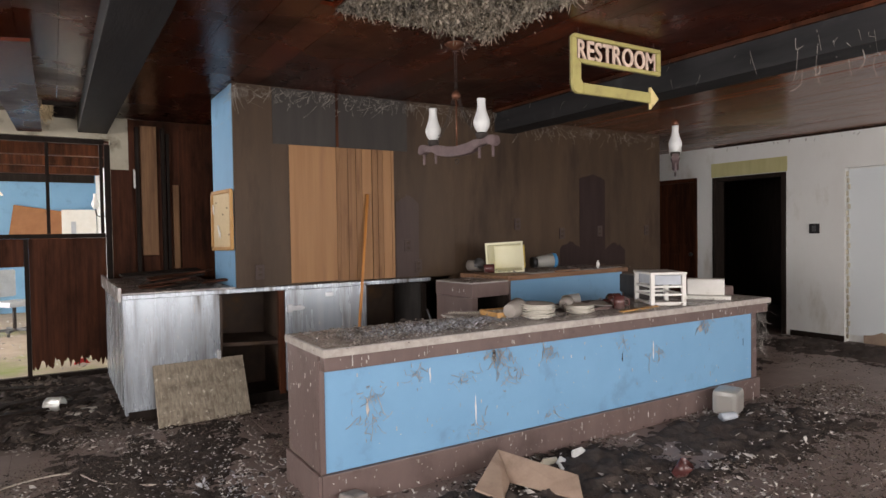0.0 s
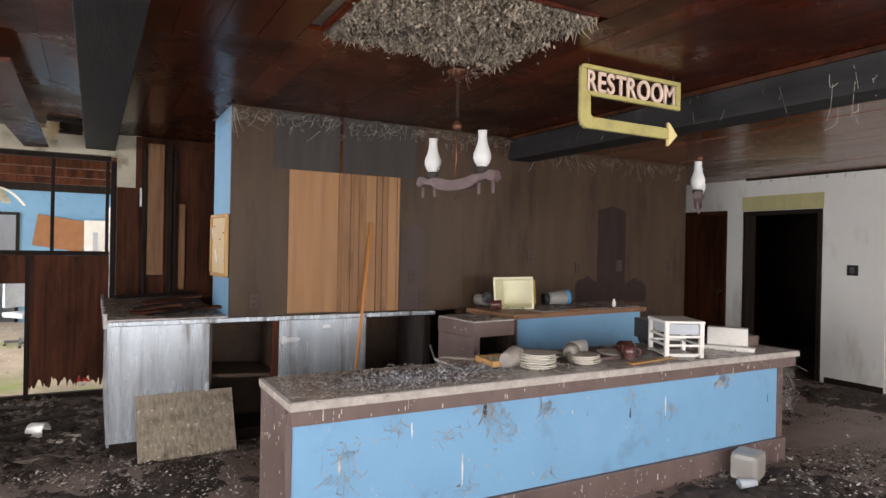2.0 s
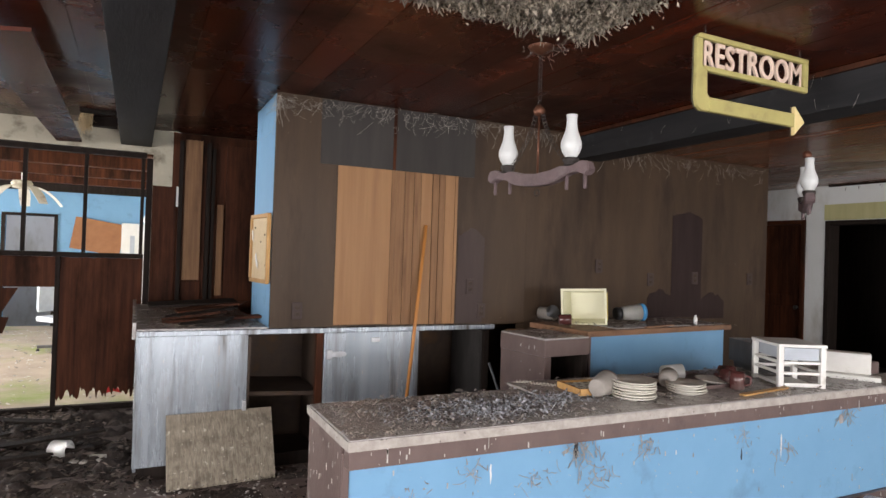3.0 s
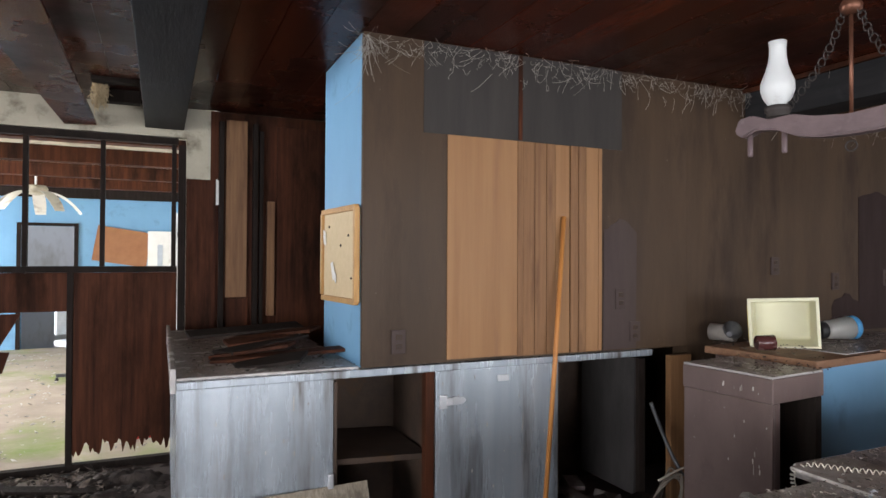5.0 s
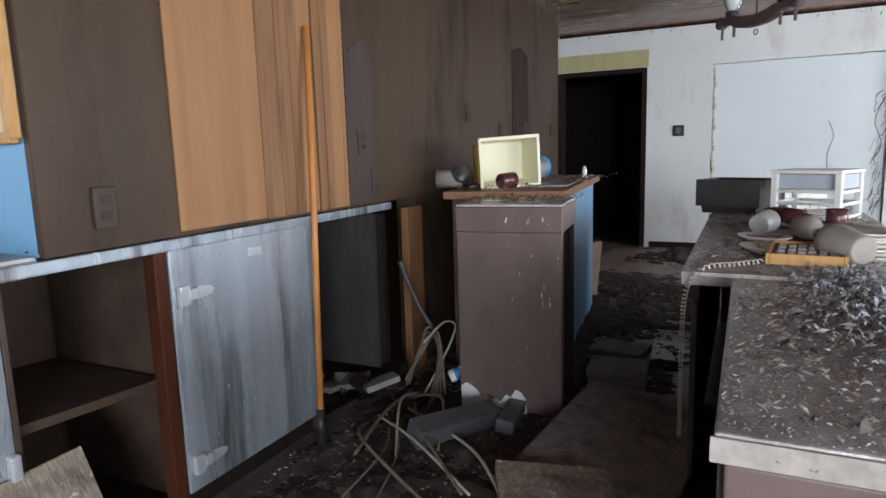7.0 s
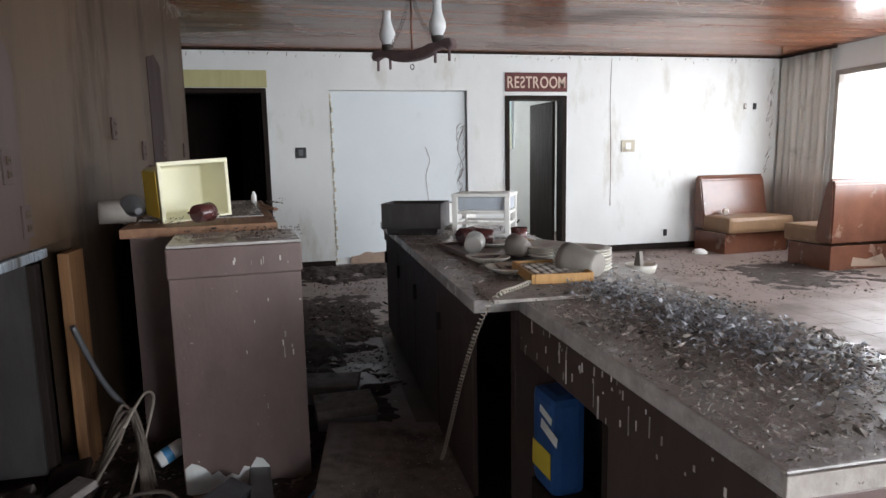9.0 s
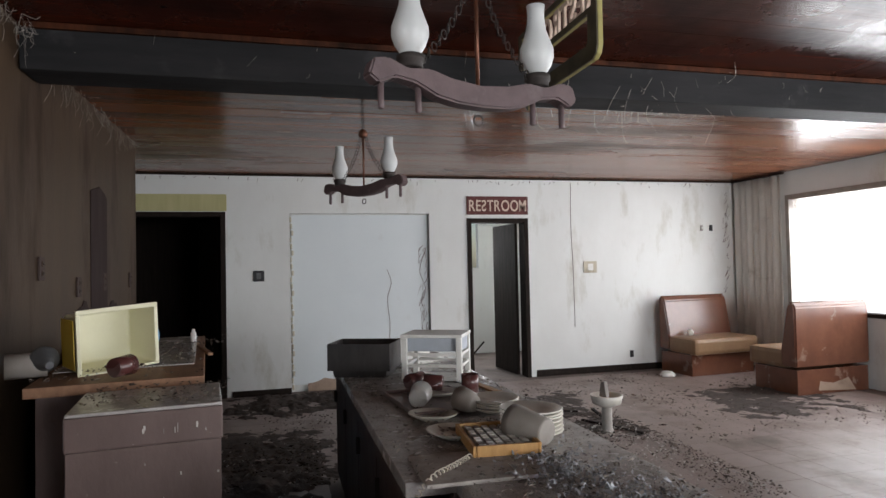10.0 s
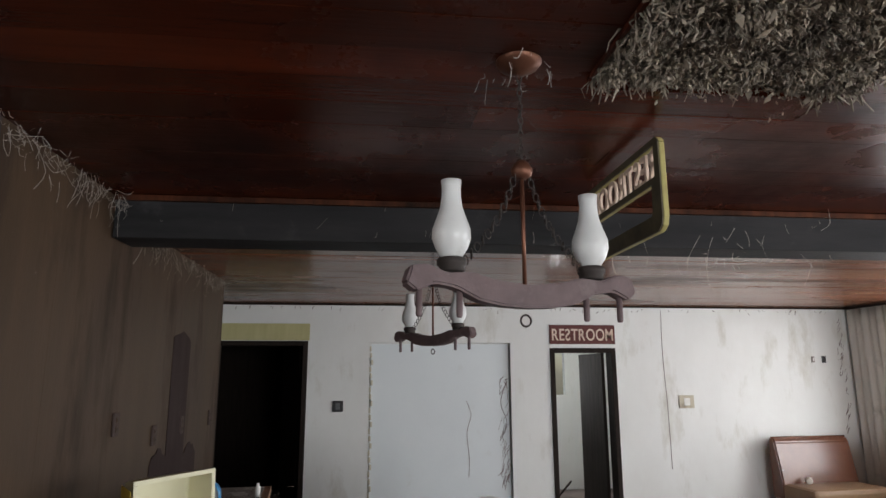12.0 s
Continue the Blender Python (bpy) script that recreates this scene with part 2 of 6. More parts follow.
M["seat"] = mat("tan_seat_vinyl", (0.25, 0.155, 0.085), (0.18, 0.105, 0.058), 0.5, 4, bump=0.12, dirt=(0.42, 0.34, 0.255), amount=0.56, dirt_scale=4)
M["drape"] = mat("grey_drape", (0.62, 0.60, 0.55), (0.50, 0.485, 0.44), 0.85, 5, (2, 2, 0.3), 0.1, dirt=(0.32, 0.29, 0.25), amount=0.57, dirt_scale=3)
M["chip_board"] = mat("flaking_board", (0.42, 0.365, 0.28), (0.17, 0.14, 0.105), 0.85, 26, (1.8, 1.8, 0.5), 0.5, dirt=(0.125, 0.10, 0.08), amount=0.50, dirt_scale=9, spots=(0.60, 0.54, 0.43), spot_amount=0.555, spot_scale=24)
M["grey_slab"] = mat("grit_covered_slab", (0.30, 0.27, 0.25), (0.18, 0.16, 0.145), 0.9, 22, bump=0.5, dirt=(0.06, 0.05, 0.045), amount=0.52, dirt_scale=5, spots=(0.34, 0.32, 0.30), spot_amount=0.66, spot_scale=50)
M["carton"] = mat("weathered_carton", (0.36, 0.265, 0.20), (0.28, 0.20, 0.15), 0.8, 9, bump=0.15, dirt=(0.19, 0.135, 0.10), amount=0.55, dirt_scale=4)
M["cable"] = mat("old_cable", (0.20, 0.165, 0.135), (0.12, 0.098, 0.08), 0.7, 20, bump=0.1)
M["pale_cable"] = mat("pale_cable", (0.50, 0.45, 0.38), (0.4, 0.35, 0.29), 0.6, 20, bump=0.05)
M["cord"] = mat("ivory_cord", (0.66, 0.61, 0.52), (0.56, 0.51, 0.43), 0.5, 20, bump=0.05)
M["bag_blue"] = mat("blue_bag_print", (0.030, 0.09, 0.26), (0.022, 0.065, 0.20), 0.4, 5, bump=0.15)
M["bag_yellow"] = mat("yellow_bag_print", (0.70, 0.56, 0.06), (0.6, 0.46, 0.05), 0.4, 5, bump=0.1)
M["moss"] = mat("mossy_floor", (0.42, 0.35, 0.285), (0.30, 0.25, 0.20), 0.9, 3, bump=0.3, dirt=(0.20, 0.27, 0.075), amount=0.49, dirt_scale=0.8, spots=(0.66, 0.62, 0.58), spot_amount=0.62, spot_scale=20)
M["brick"] = mat("red_brick", (0.30, 0.125, 0.085), (0.22, 0.09, 0.062), 0.85, 14, bump=0.3, per_object=0.3)
M["mortar"] = mat("grey_mortar", (0.42, 0.385, 0.35), (0.33, 0.30, 0.27), 0.9, 20, bump=0.3)
M["hardboard"] = mat("orange_hardboard", (0.34, 0.155, 0.07), (0.28, 0.125, 0.058), 0.6, 6, bump=0.05)
M["ground"] = mat("grass_and_gravel", (0.10, 0.12, 0.05), (0.16, 0.14, 0.10), 0.95, 2, bump=0.3)
M["red_plastic"] = mat("red_plastic", (0.50, 0.025, 0.025), (0.4, 0.02, 0.02), 0.4, 8, bump=0.03)
M["metal_grey"] = mat("galvanised_strip", (0.16, 0.165, 0.17), (0.10, 0.10, 0.105), 0.45, 8, bump=0.1, metal=0.5)
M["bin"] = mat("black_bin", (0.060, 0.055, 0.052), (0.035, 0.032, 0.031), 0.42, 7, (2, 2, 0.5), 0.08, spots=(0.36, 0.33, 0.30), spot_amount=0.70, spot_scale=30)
M["cyan_plastic"] = mat("blue_plastic", (0.06, 0.25, 0.48), (0.045, 0.18, 0.36), 0.35, 8, bump=0.03)
glass = bpy.data.materials.new("clear_plastic")
glass.use_nodes = True
gs = glass.node_tree.nodes["Principled BSDF"]
gs.inputs["Base Color"].default_value = (0.86, 0.85, 0.80, 1)
gs.inputs["Roughness"].default_value, gs.inputs["Transmission Weight"].default_value = 0.32, 0.75
M["clear"] = glass


# ---- building helpers ----
def box(bm, x0, x1, y0, y1, z0, z1, bevel=0.0, turn=None):
    r = bmesh.ops.create_cube(bm, size=1.0)
    vs = r["verts"]
    bmesh.ops.scale(bm, vec=(x1 - x0, y1 - y0, z1 - z0), verts=vs)
    if bevel:
        es = list({e for v in vs for e in v.link_edges})
        out = bmesh.ops.bevel(bm, geom=es, offset=bevel, segments=2, profile=0.6, affect="EDGES")
        vs = list({v for f in out["faces"] for v in f.verts} | {v for v in vs if v.is_valid})
    if turn is not None:
        bmesh.ops.transform(bm, matrix=turn, verts=vs)
    bmesh.ops.translate(bm, vec=((x0 + x1) / 2, (y0 + y1) / 2, (z0 + z1) / 2), verts=vs)
    return vs


def boxes(*rows, bevel=0.0):
    bm = bmesh.new()
    for r in rows:
        box(bm, *r, bevel=bevel)
    return bm


def lathe(profile, seg=24, squash=1.0):
    """A turned body from (radius, height) pairs."""
    bm = bmesh.new()
    rings = [[bm.verts.new((max(r, 1e-4) * math.cos(2 * math.pi * i / seg), squash * max(r, 1e-4) * math.sin(2 * math.pi * i / seg), z)) for i in range(seg)] for r, z in profile]
    for a, b in zip(rings, rings[1:]):
        for i in range(seg):
            f = bm.faces.new((a[i], a[(i + 1) % seg], b[(i + 1) % seg], b[i]))
            f.smooth = True
    bm.faces.new(rings[0][::-1])
    bm.faces.new(rings[-1])
    bmesh.ops.recalc_face_normals(bm, faces=bm.faces)
    return bm


def tube(bm, pts, r, seg=7):
    pts = [Vector(p) for p in pts]
    rings = []
    for i, p in enumerate(pts):
        d = (pts[min(i + 1, len(pts) - 1)] - pts[max(i - 1, 0)]).normalized()
        u = d.orthogonal().normalized() if not rings else (u - d * u.dot(d)).normalized()
        w = d.cross(u)
        rad = r(i / (len(pts) - 1)) if callable(r) else r
        rings.append([bm.verts.new(p + rad * (math.cos(2 * math.pi * k / seg) * u + math.sin(2 * math.pi * k / seg) * w)) for k in range(seg)])
    for a, b in zip(rings, rings[1:]):
        for k in range(seg):
            bm.faces.new((a[k], a[(k + 1) % seg], b[(k + 1) % seg], b[k])).smooth = True
    bm.faces.new(rings[0][::-1])
    bm.faces.new(rings[-1])
    return bm


def curve(pts, steps=10):
    """Points of a smooth line through pts."""
    pts = [Vector(p) for p in pts]
    out = []
    for i in range(len(pts) - 1):
        p0, p1, p2, p3 = pts[max(i - 1, 0)], pts[i], pts[i + 1], pts[min(i + 2, len(pts) - 1)]
        for k in range(steps):
            t = k / steps
            out.append(0.5 * (2 * p1 + (p2 - p0) * t + (2 * p0 - 5 * p1 + 4 * p2 - p3) * t * t + (3 * p1 - p0 - 3 * p2 + p3) * t ** 3))
    return out + [pts[-1]]


def slab(outline, t, axis="y"):
    """A flat outline of (u, v) pairs, extruded by t."""
    bm = bmesh.new()
    if axis == "y":
        a = [bm.verts.new((u, 0, v)) for u, v in outline]
    elif axis == "x":
        a = [bm.verts.new((0, u, v)) for u, v in outline]
    else:
        a = [bm.verts.new((u, v, 0)) for u, v in outline]
    f = bm.faces.new(a)
    r = bmesh.ops.extrude_face_region(bm, geom=[f])
    off = {"y": (0, t, 0), "x": (t, 0, 0), "z": (0, 0, t)}[axis]
    bmesh.ops.translate(bm, vec=off, verts=[v for v in r["geom"] if isinstance(v, bmesh.types.BMVert)])
    bmesh.ops.recalc_face_normals(bm, faces=bm.faces)
    return bm


def mesh_of(name, bm, material):
    me = bpy.data.meshes.new(name)
    bm.to_mesh(me)
    bm.free()
    me.materials.append(material)
    return me


def part(name, bm, material, parent, label="", m=None):
    ob = new(name, mesh_of(name, bm, M[material]))
    ob.parent = parent
    if m is not None:
        ob.matrix_basis = m
    if label:
        tagged(ob, label)
    return ob


def thing(name, label, category, group="", m=None):
    ob = new(name)
    ob.empty_display_size = 0.1
    if m is not None:
        ob.matrix_basis = m
    return tagged(ob, label, category, group)


def solo(name, bm, material, label, category, group="", kind="", m=None):
    """A thing that is one mesh."""
    ob = new(name, mesh_of(name, bm, M[material]))
    if m is not None:
        ob.matrix_basis = m
    return tagged(ob, label, category, group, kind)


def structure(name, bm, material, label, category="structure"):
    return solo(name, bm, material, label, category, kind="structure")


def letters(text, size, depth, flip=()):
    """Built-in lettering as one mesh, standing in the xz plane, read from -y; the characters at flip are mirrored."""
    bm = bmesh.new()
    x = 0.0
    for i, c in enumerate(text):
        cu = bpy.data.curves.new("letter", "FONT")
        cu.body, cu.size, cu.extrude, cu.offset = c, size, depth / 2, size * 0.012
        ob = new("letter", cu)
        me = bpy.data.meshes.new_from_object(ob)
        bpy.data.objects.remove(ob)
        co = [v.co.copy() for v in me.vertices]
        lo, hi = min(v.x for v in co), max(v.x for v in co)
        tmp = bmesh.new()
        tmp.from_mesh(me)
        for v in tmp.verts:
            u = (lo + hi - v.co.x) if i in flip else v.co.x
            v.co = (x + u - lo, -v.co.z, v.co.y)
        tmp.to_mesh(me)
        tmp.free()
        bm.from_mesh(me)
        bpy.data.meshes.remove(me)
        x += hi - lo + size * 0.09
    bmesh.ops.recalc_face_normals(bm, faces=bm.faces)
    w = x - size * 0.09
    return bm, w


def fit_text(bm, w, width):
    bmesh.ops.scale(bm, vec=(width / w, 1, 1), verts=bm.verts)
    return bm


def scatter(name, material, count, place, size, label, category, seed, lift=0.6, slim=0.45, thick=0.12):
    """Loose chips: small bent four-sided flakes, joined into one mesh of kind stuff. place(rng) gives a point."""
    rng = random.Random(seed)
    vs, fs = [], []
    for _ in range(count):
        p = place(rng)
        if p is None:
            continue
        s = size * rng.uniform(0.35, 1.0) * (2.0 if rng.random() < 0.04 else 1.0)
        rot = Euler((rng.uniform(-lift, lift), rng.uniform(-lift, lift), rng.uniform(0, 6.3))).to_matrix()
        q = slim * rng.uniform(0.6, 1.4)
        b = len(vs)
        for c in ((-1, -q, 0), (0.1, -q * 0.8, 0.25), (1, 0.1, 0), (-0.1, q, 0.2), (0, 0, -thick * 2)):
            vs.append(tuple(Vector(p) + rot @ (Vector(c) * s) + Vector((0, 0, s * 0.35))))
        fs += [(b, b + 1, b + 3), (b + 1, b + 2, b + 3), (b + 1, b, b + 4), (b + 2, b + 1, b + 4), (b + 3, b + 2, b + 4), (b, b + 3, b + 4)]
    me = bpy.data.meshes.new(name)
    me.from_pydata(vs, [], fs)
    me.materials.append(M[material])
    return tagged(new(name, me), label, category, kind="stuff")


# ---- the large structure ----
def ceiling_boards(x0, x1, y0, y1, z, width, hole=None):
    """Boards along y, each with its own edges, in one mesh."""
    bm = bmesh.new()
    rng = random.Random(int(x0 * 10) + 5)
    x = x0
    while x < x1 - 0.01:
        e = min(x + width * rng.uniform(0.9, 1.1), x1)
        cuts = sorted([y0, y1] + [y0 + (y1 - y0) * rng.uniform(0.15, 0.85) for _ in range(2)])
        for a, b in zip(cuts, cuts[1:]):
            spans = [(a, b)]
            if hole and e > hole[0] + 0.02 and x < hole[1] - 0.02:
                spans = [(a, min(b, hole[2])), (max(a, hole[3]), b)]
            for p, q in spans:
                if q - p > 0.02:
                    dz = rng.uniform(0, 0.003)
                    box(bm, x + 0.0015, e - 0.0015, p + 0.001, q - 0.001, z + dz, z + 0.022 + dz)
        x = e
    return bm


HOLE = (1.30, 2.32, 2.56, 3.45)
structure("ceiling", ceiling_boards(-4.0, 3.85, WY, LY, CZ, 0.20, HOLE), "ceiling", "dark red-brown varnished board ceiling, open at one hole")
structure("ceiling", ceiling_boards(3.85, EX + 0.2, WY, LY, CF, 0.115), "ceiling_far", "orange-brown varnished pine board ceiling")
structure("roof_deck", boxes((-4.3, 8.5, WY - 0.3, LY + 0.1, 2.9, 3.0)), "black_wood", "dark roof deck above the ceiling")
structure("floor", boxes((-4.3, 11.2, WY - 0.3, LY + 0.08, F - 0.15, F)), "floor", "dirty brown floor under dust and litter", "floor")
structure("ground", boxes((-60, 60, -60, WY - 0.31, F - 0.6, F - 0.4), (-60, 60, 16.4, 60, F - 0.6, F - 0.4), (-60, -6.4, WY - 0.31, 16.4, F - 0.6, F - 0.4), (13, 60, WY - 0.31, 16.4, F - 0.6, F - 0.4)), "ground", "rough grass around the building", "ground")

# beams
structure("beam_1", boxes((0.205, 0.47, WY, LY, 2.415, CZ), bevel=0.006), "beam", "grey sooty box beam under the ceiling", "beam")
structure("beam_2", boxes((3.84, 4.10, WY, 5.44, 2.362, CZ + 0.02), bevel=0.006), "beam", "dark grey ceiling beam", "beam")
structure("trim_beam", boxes((3.815, 3.838, WY, 5.44, CZ - 0.03, CZ - 0.002)), "dark_wood", "thin red-brown strip along the beam", "trim")

# end wall with the doors
E0, E1 = EX, EX + 0.16
structure("wall_east", boxes(
    (E0, E1, WY, 1.135, F, CF), (E0, E1, 1.135, 1.96, 1.985, CF), (E0, E1, 1.96, 2.45, F, CF), (E0, E1, 2.45, 4.14, 2.045, CF),
    (E0 + 0.10, E1, 2.45, 4.14, F, 2.045), (E0, E1, 4.14, 4.855, F, CF), (E0, E1, 4.855, 5.93, 2.065, CF), (E0, E1, 5.93, 6.19, F, CF),
    (E0, E1, 6.19, 7.05, 2.09, CF), (E0, E1, 7.05, LY, F, CF)), "white_wall", "soiled white plaster wall with doorways", "wall")
structure("blocked_opening", boxes((E0 + 0.055, E0 + 0.098, 2.47, 4.12, 0.02, 2.03), bevel=0.004), "white_panel", "bluish white board closing an old opening", "wall panel")
bm = bmesh.new()
for i in range(26):
    y = 4.12 + 0.012 * math.sin(i * 2.1)
    box(bm, E0 + 0.03, E0 + 0.054, y - 0.012, y + 0.014, i * 0.079 - 0.03, i * 0.079 + 0.03, 0.008)
structure("trim_opening", bm, "cream", "uneven plaster edge of the closed opening", "trim")
structure("baseboard", boxes((E0 - 0.014, E0 - 0.001, WY, 1.06, F, F + 0.085), (E0 - 0.014, E0 - 0.001, 2.03, 2.45, F, F + 0.06), (E0 - 0.014, E0 - 0.001, 4.14, 4.80, F, F + 0.07), bevel=0.003), "black_wood", "black baseboard", "baseboard")
structure("lintel_board", boxes((E0 - 0.012, E0 - 0.001, 4.84, 5.95, 2.07, 2.265), bevel=0.003), "yellowed", "yellowed board over the dark doorway", "trim")
structure("trim_ceiling", boxes((E0 - 0.02, E0 - 0.001, WY, 5.9, CF - 0.022, CF - 0.001)), "black_wood", "dark strip at the top of the wall", "trim")


def door_frame(name, y0, y1, z1, material, label):
    t = thing(name, label, "door")
    t["kind"] = "structure"
    part("jamb", boxes((E0 - 0.02, E1 + 0.02, y0, y0 + 0.055, F, z1), bevel=0.004), material, t)
    part("jamb", boxes((E0 - 0.02, E1 + 0.02, y1 - 0.055, y1, F, z1), bevel=0.004), material, t)
    part("head", boxes((E0 - 0.02, E1 + 0.02, y0 + 0.056, y1 - 0.056, z1 - 0.055, z1), bevel=0.004), material, t)
    return t


def door_leaf(t, hinge, width, z1, angle, material):
    leaf = part("door_leaf", boxes((0.0, 0.04, -width, 0, F + 0.012, z1), bevel=0.004), material, t, m=pose(*hinge, 0, 0, angle))
    part("panel_moulding", boxes((-0.012, -0.001, -width + 0.12, -0.12, 0.25, 0.95), (-0.012, -0.001, -width + 0.12, -0.12, 1.10, 1.85), bevel=0.006), material, leaf)
    part("door_knob", lathe([(0.012, 0), (0.012, 0.03), (0.028, 0.04), (0.03, 0.06), (0.018, 0.075)], 14), "iron", leaf, m=pose(-0.001, -width + 0.06, 0.95, 0, -90, 0))


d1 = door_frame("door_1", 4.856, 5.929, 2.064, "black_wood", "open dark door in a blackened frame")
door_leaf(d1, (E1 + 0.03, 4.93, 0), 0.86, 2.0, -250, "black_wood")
d2 = door_frame("door_2", 1.136, 1.959, 1.984, "black_wood", "restroom doorway with a dark door standing open")
door_leaf(d2, (E1 + 0.03, 1.21, 0), 0.70, 1.93, 95, "black_wood")
part("paper_notice", boxes((-0.003, -0.0005, -0.42, -0.28, 1.28, 1.50)), "paper", [c for c in d2.children if c.name.startswith("door_leaf")][0], "pale paper notice")
d3 = door_frame("door_3", 6.191, 7.049, 2.089, "dark_wood", "closed dark brown door")
door_leaf(d3, (E0 + 0.05, 6.99, 0), 0.74, 2.03, 0, "dark_wood")

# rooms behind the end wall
# near-black walls carry the dark of the unlit back room in their colour
structure("wall_back_room", boxes((11.0, 11.15, 3.0, 7.7, F, 2.6), (E1, 11.0, 2.85, 2.99, F, 2.6), (E1, 11.15, 7.61, 7.75, F, 2.6)), "black_wood", "back room walls coloured black for the room's shade", "wall")
structure("wall_restroom", boxes((10.5, 10.62, 0.3, 2.849, F, 1.35), (10.5, 10.62, 0.3, 2.849, 2.15, 2.6), (10.5, 10.62, 0.3, 1.05, 1.35, 2.15), (10.5, 10.62, 1.95, 2.849, 1.35, 2.15), (E1, 10.62, 0.15, 0.3, F, 2.6)), "white_wall", "grey-white restroom walls", "wall")
structure("ceiling", boxes((E1 + 0.001, 11.2, 0.1, 7.75, 2.56, 2.66)), "white_wall", "plain ceiling of the back rooms", "ceiling")
bm = bmesh.new()
for j in range(12):
    for i in range(5):
        x = E1 + 0.03 + i * 0.405 + (0.2 if j % 2 else 0)
        box(bm, x, x + 0.395, 2.02, 2.06, F + j * 0.205, F + j * 0.205 + 0.197, 0.004)
wr = structure("wall_restroom_blocks", bm, "white_wall", "painted block wall inside the restroom", "wall")
solo("broken_stick", tube(bmesh.new(), [(8.75, 1.93, F + 0.01), (8.62, 1.60, 0.36)], 0.012), "black_wood", "dark stick leaning inside the restroom", "stick")

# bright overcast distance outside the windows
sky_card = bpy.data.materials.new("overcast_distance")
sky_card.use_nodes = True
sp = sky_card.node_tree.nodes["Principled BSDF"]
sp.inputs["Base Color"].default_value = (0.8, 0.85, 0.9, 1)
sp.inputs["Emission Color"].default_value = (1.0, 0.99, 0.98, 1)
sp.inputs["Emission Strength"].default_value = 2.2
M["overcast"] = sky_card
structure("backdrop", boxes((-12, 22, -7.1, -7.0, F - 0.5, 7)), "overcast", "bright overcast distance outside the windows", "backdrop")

# window wall
wins = ((-1.15, 2.95), (4.05, 7.2))
rows, x = [], -4.3
for a, b in wins:
    rows += [(x, a, WY - 0.16, WY, F, CZ), (a, b, WY - 0.16, WY, F, 0.72), (a, b, WY - 0.16, WY, 2.205, CZ)]
    x = b
rows.append((x, E1, WY - 0.16, WY, F, CZ))
structure("wall_south", boxes(*rows), "white_wall", "soiled white wall with wide windows", "wall")
for i, (a, b) in enumerate(wins):
    w = thing("window_%d" % (i + 1), "wide window in a dark worn frame", "window")
    w["kind"] = "structure"
    fw = 0.06
    for k, r in enumerate(((a, a + fw, WY - 0.12, WY + 0.02, 0.72, 2.205), (b - fw, b, WY - 0.12, WY + 0.02, 0.72, 2.205), (a + fw, b - fw, WY - 0.12, WY + 0.02, 2.145, 2.205), (a + fw, b - fw, WY - 0.12, WY + 0.03, 0.72, 0.77))):
        part(("stile", "stile", "head", "window_sill")[k], boxes(r, bevel=0.005), "grey_plastic" if k < 3 else "black_wood", w)
    n = 2
    for k in range(1, n):
        xm = a + (b - a) * k / n
        part("mullion", boxes((xm - 0.025, xm + 0.025, WY - 0.10, WY - 0.02, 0.77, 2.145), bevel=0.004), "dark_wood", w)
bl = thing("window_blind", "raised white slatted blind bunched at the window head", "blind")
for k in range(9):
    part("slat", boxes((4.16, 7.12, WY - 0.065, WY - 0.03, 2.02 + k * 0.013, 2.024 + k * 0.013)), "white_plastic", bl)
part("headrail", boxes((4.14, 7.13, WY - 0.07, WY - 0.025, 2.14, 2.144)), "white_plastic", bl)


def pleated(x0, x1, y, z0, z1, seed, amp=0.022):
    bm = bmesh.new()
    rng = random.Random(seed)
    n, mz = 70, 10
    ph = [rng.uniform(0, 6) for _ in range(3)]
    g = []
    for i in range(n + 1):
        u = i / n
        col = []
        for j in range(mz + 1):
            v = j / mz
            d = amp * (math.sin(u * 46 + ph[0] + 0.4 * math.sin(v * 3)) + 0.6 * math.sin(u * 23 + ph[1] + v)) * (0.5 + 0.5 * (1 - v))
            col.append(bm.verts.new((x0 + (x1 - x0) * u, y + d, z0 + (z1 - z0) * v)))
        g.append(col)
    for i in range(n):
        for j in range(mz):
            bm.faces.new((g[i][j], g[i + 1][j], g[i + 1][j + 1], g[i][j + 1])).smooth = True
    r = bmesh.ops.extrude_face_region(bm, geom=list(bm.faces))
    bmesh.ops.translate(bm, vec=(0, 0.004, 0), verts=[v for v in r["geom"] if isinstance(v, bmesh.types.BMVert)])
    bmesh.ops.recalc_face_normals(bm, faces=bm.faces)
    return bm


dp = thing("drape", "grey-white pleated drape hanging in the corner", "drape")
part("cloth", pleated(7.22, 8.08, WY + 0.06, 0.12, CF - 0.03, 3), "drape", dp)
part("rail", boxes((7.18, 8.10, WY + 0.035, WY + 0.085, CF - 0.029, CF - 0.002), bevel=0.004), "black_wood", dp)

# west wall closes the room, with its window
structure("wall_west", boxes((-4.16, -4.0, WY, -1.1, F, CZ), (-4.16, -4.0, 2.5, LY, F, CZ), (-4.16, -4.0, -1.1, 2.5, F, 0.72), (-4.16, -4.0, -1.1, 2.5, 2.2, CZ)), "white_wall", "white wall closing the room", "wall")

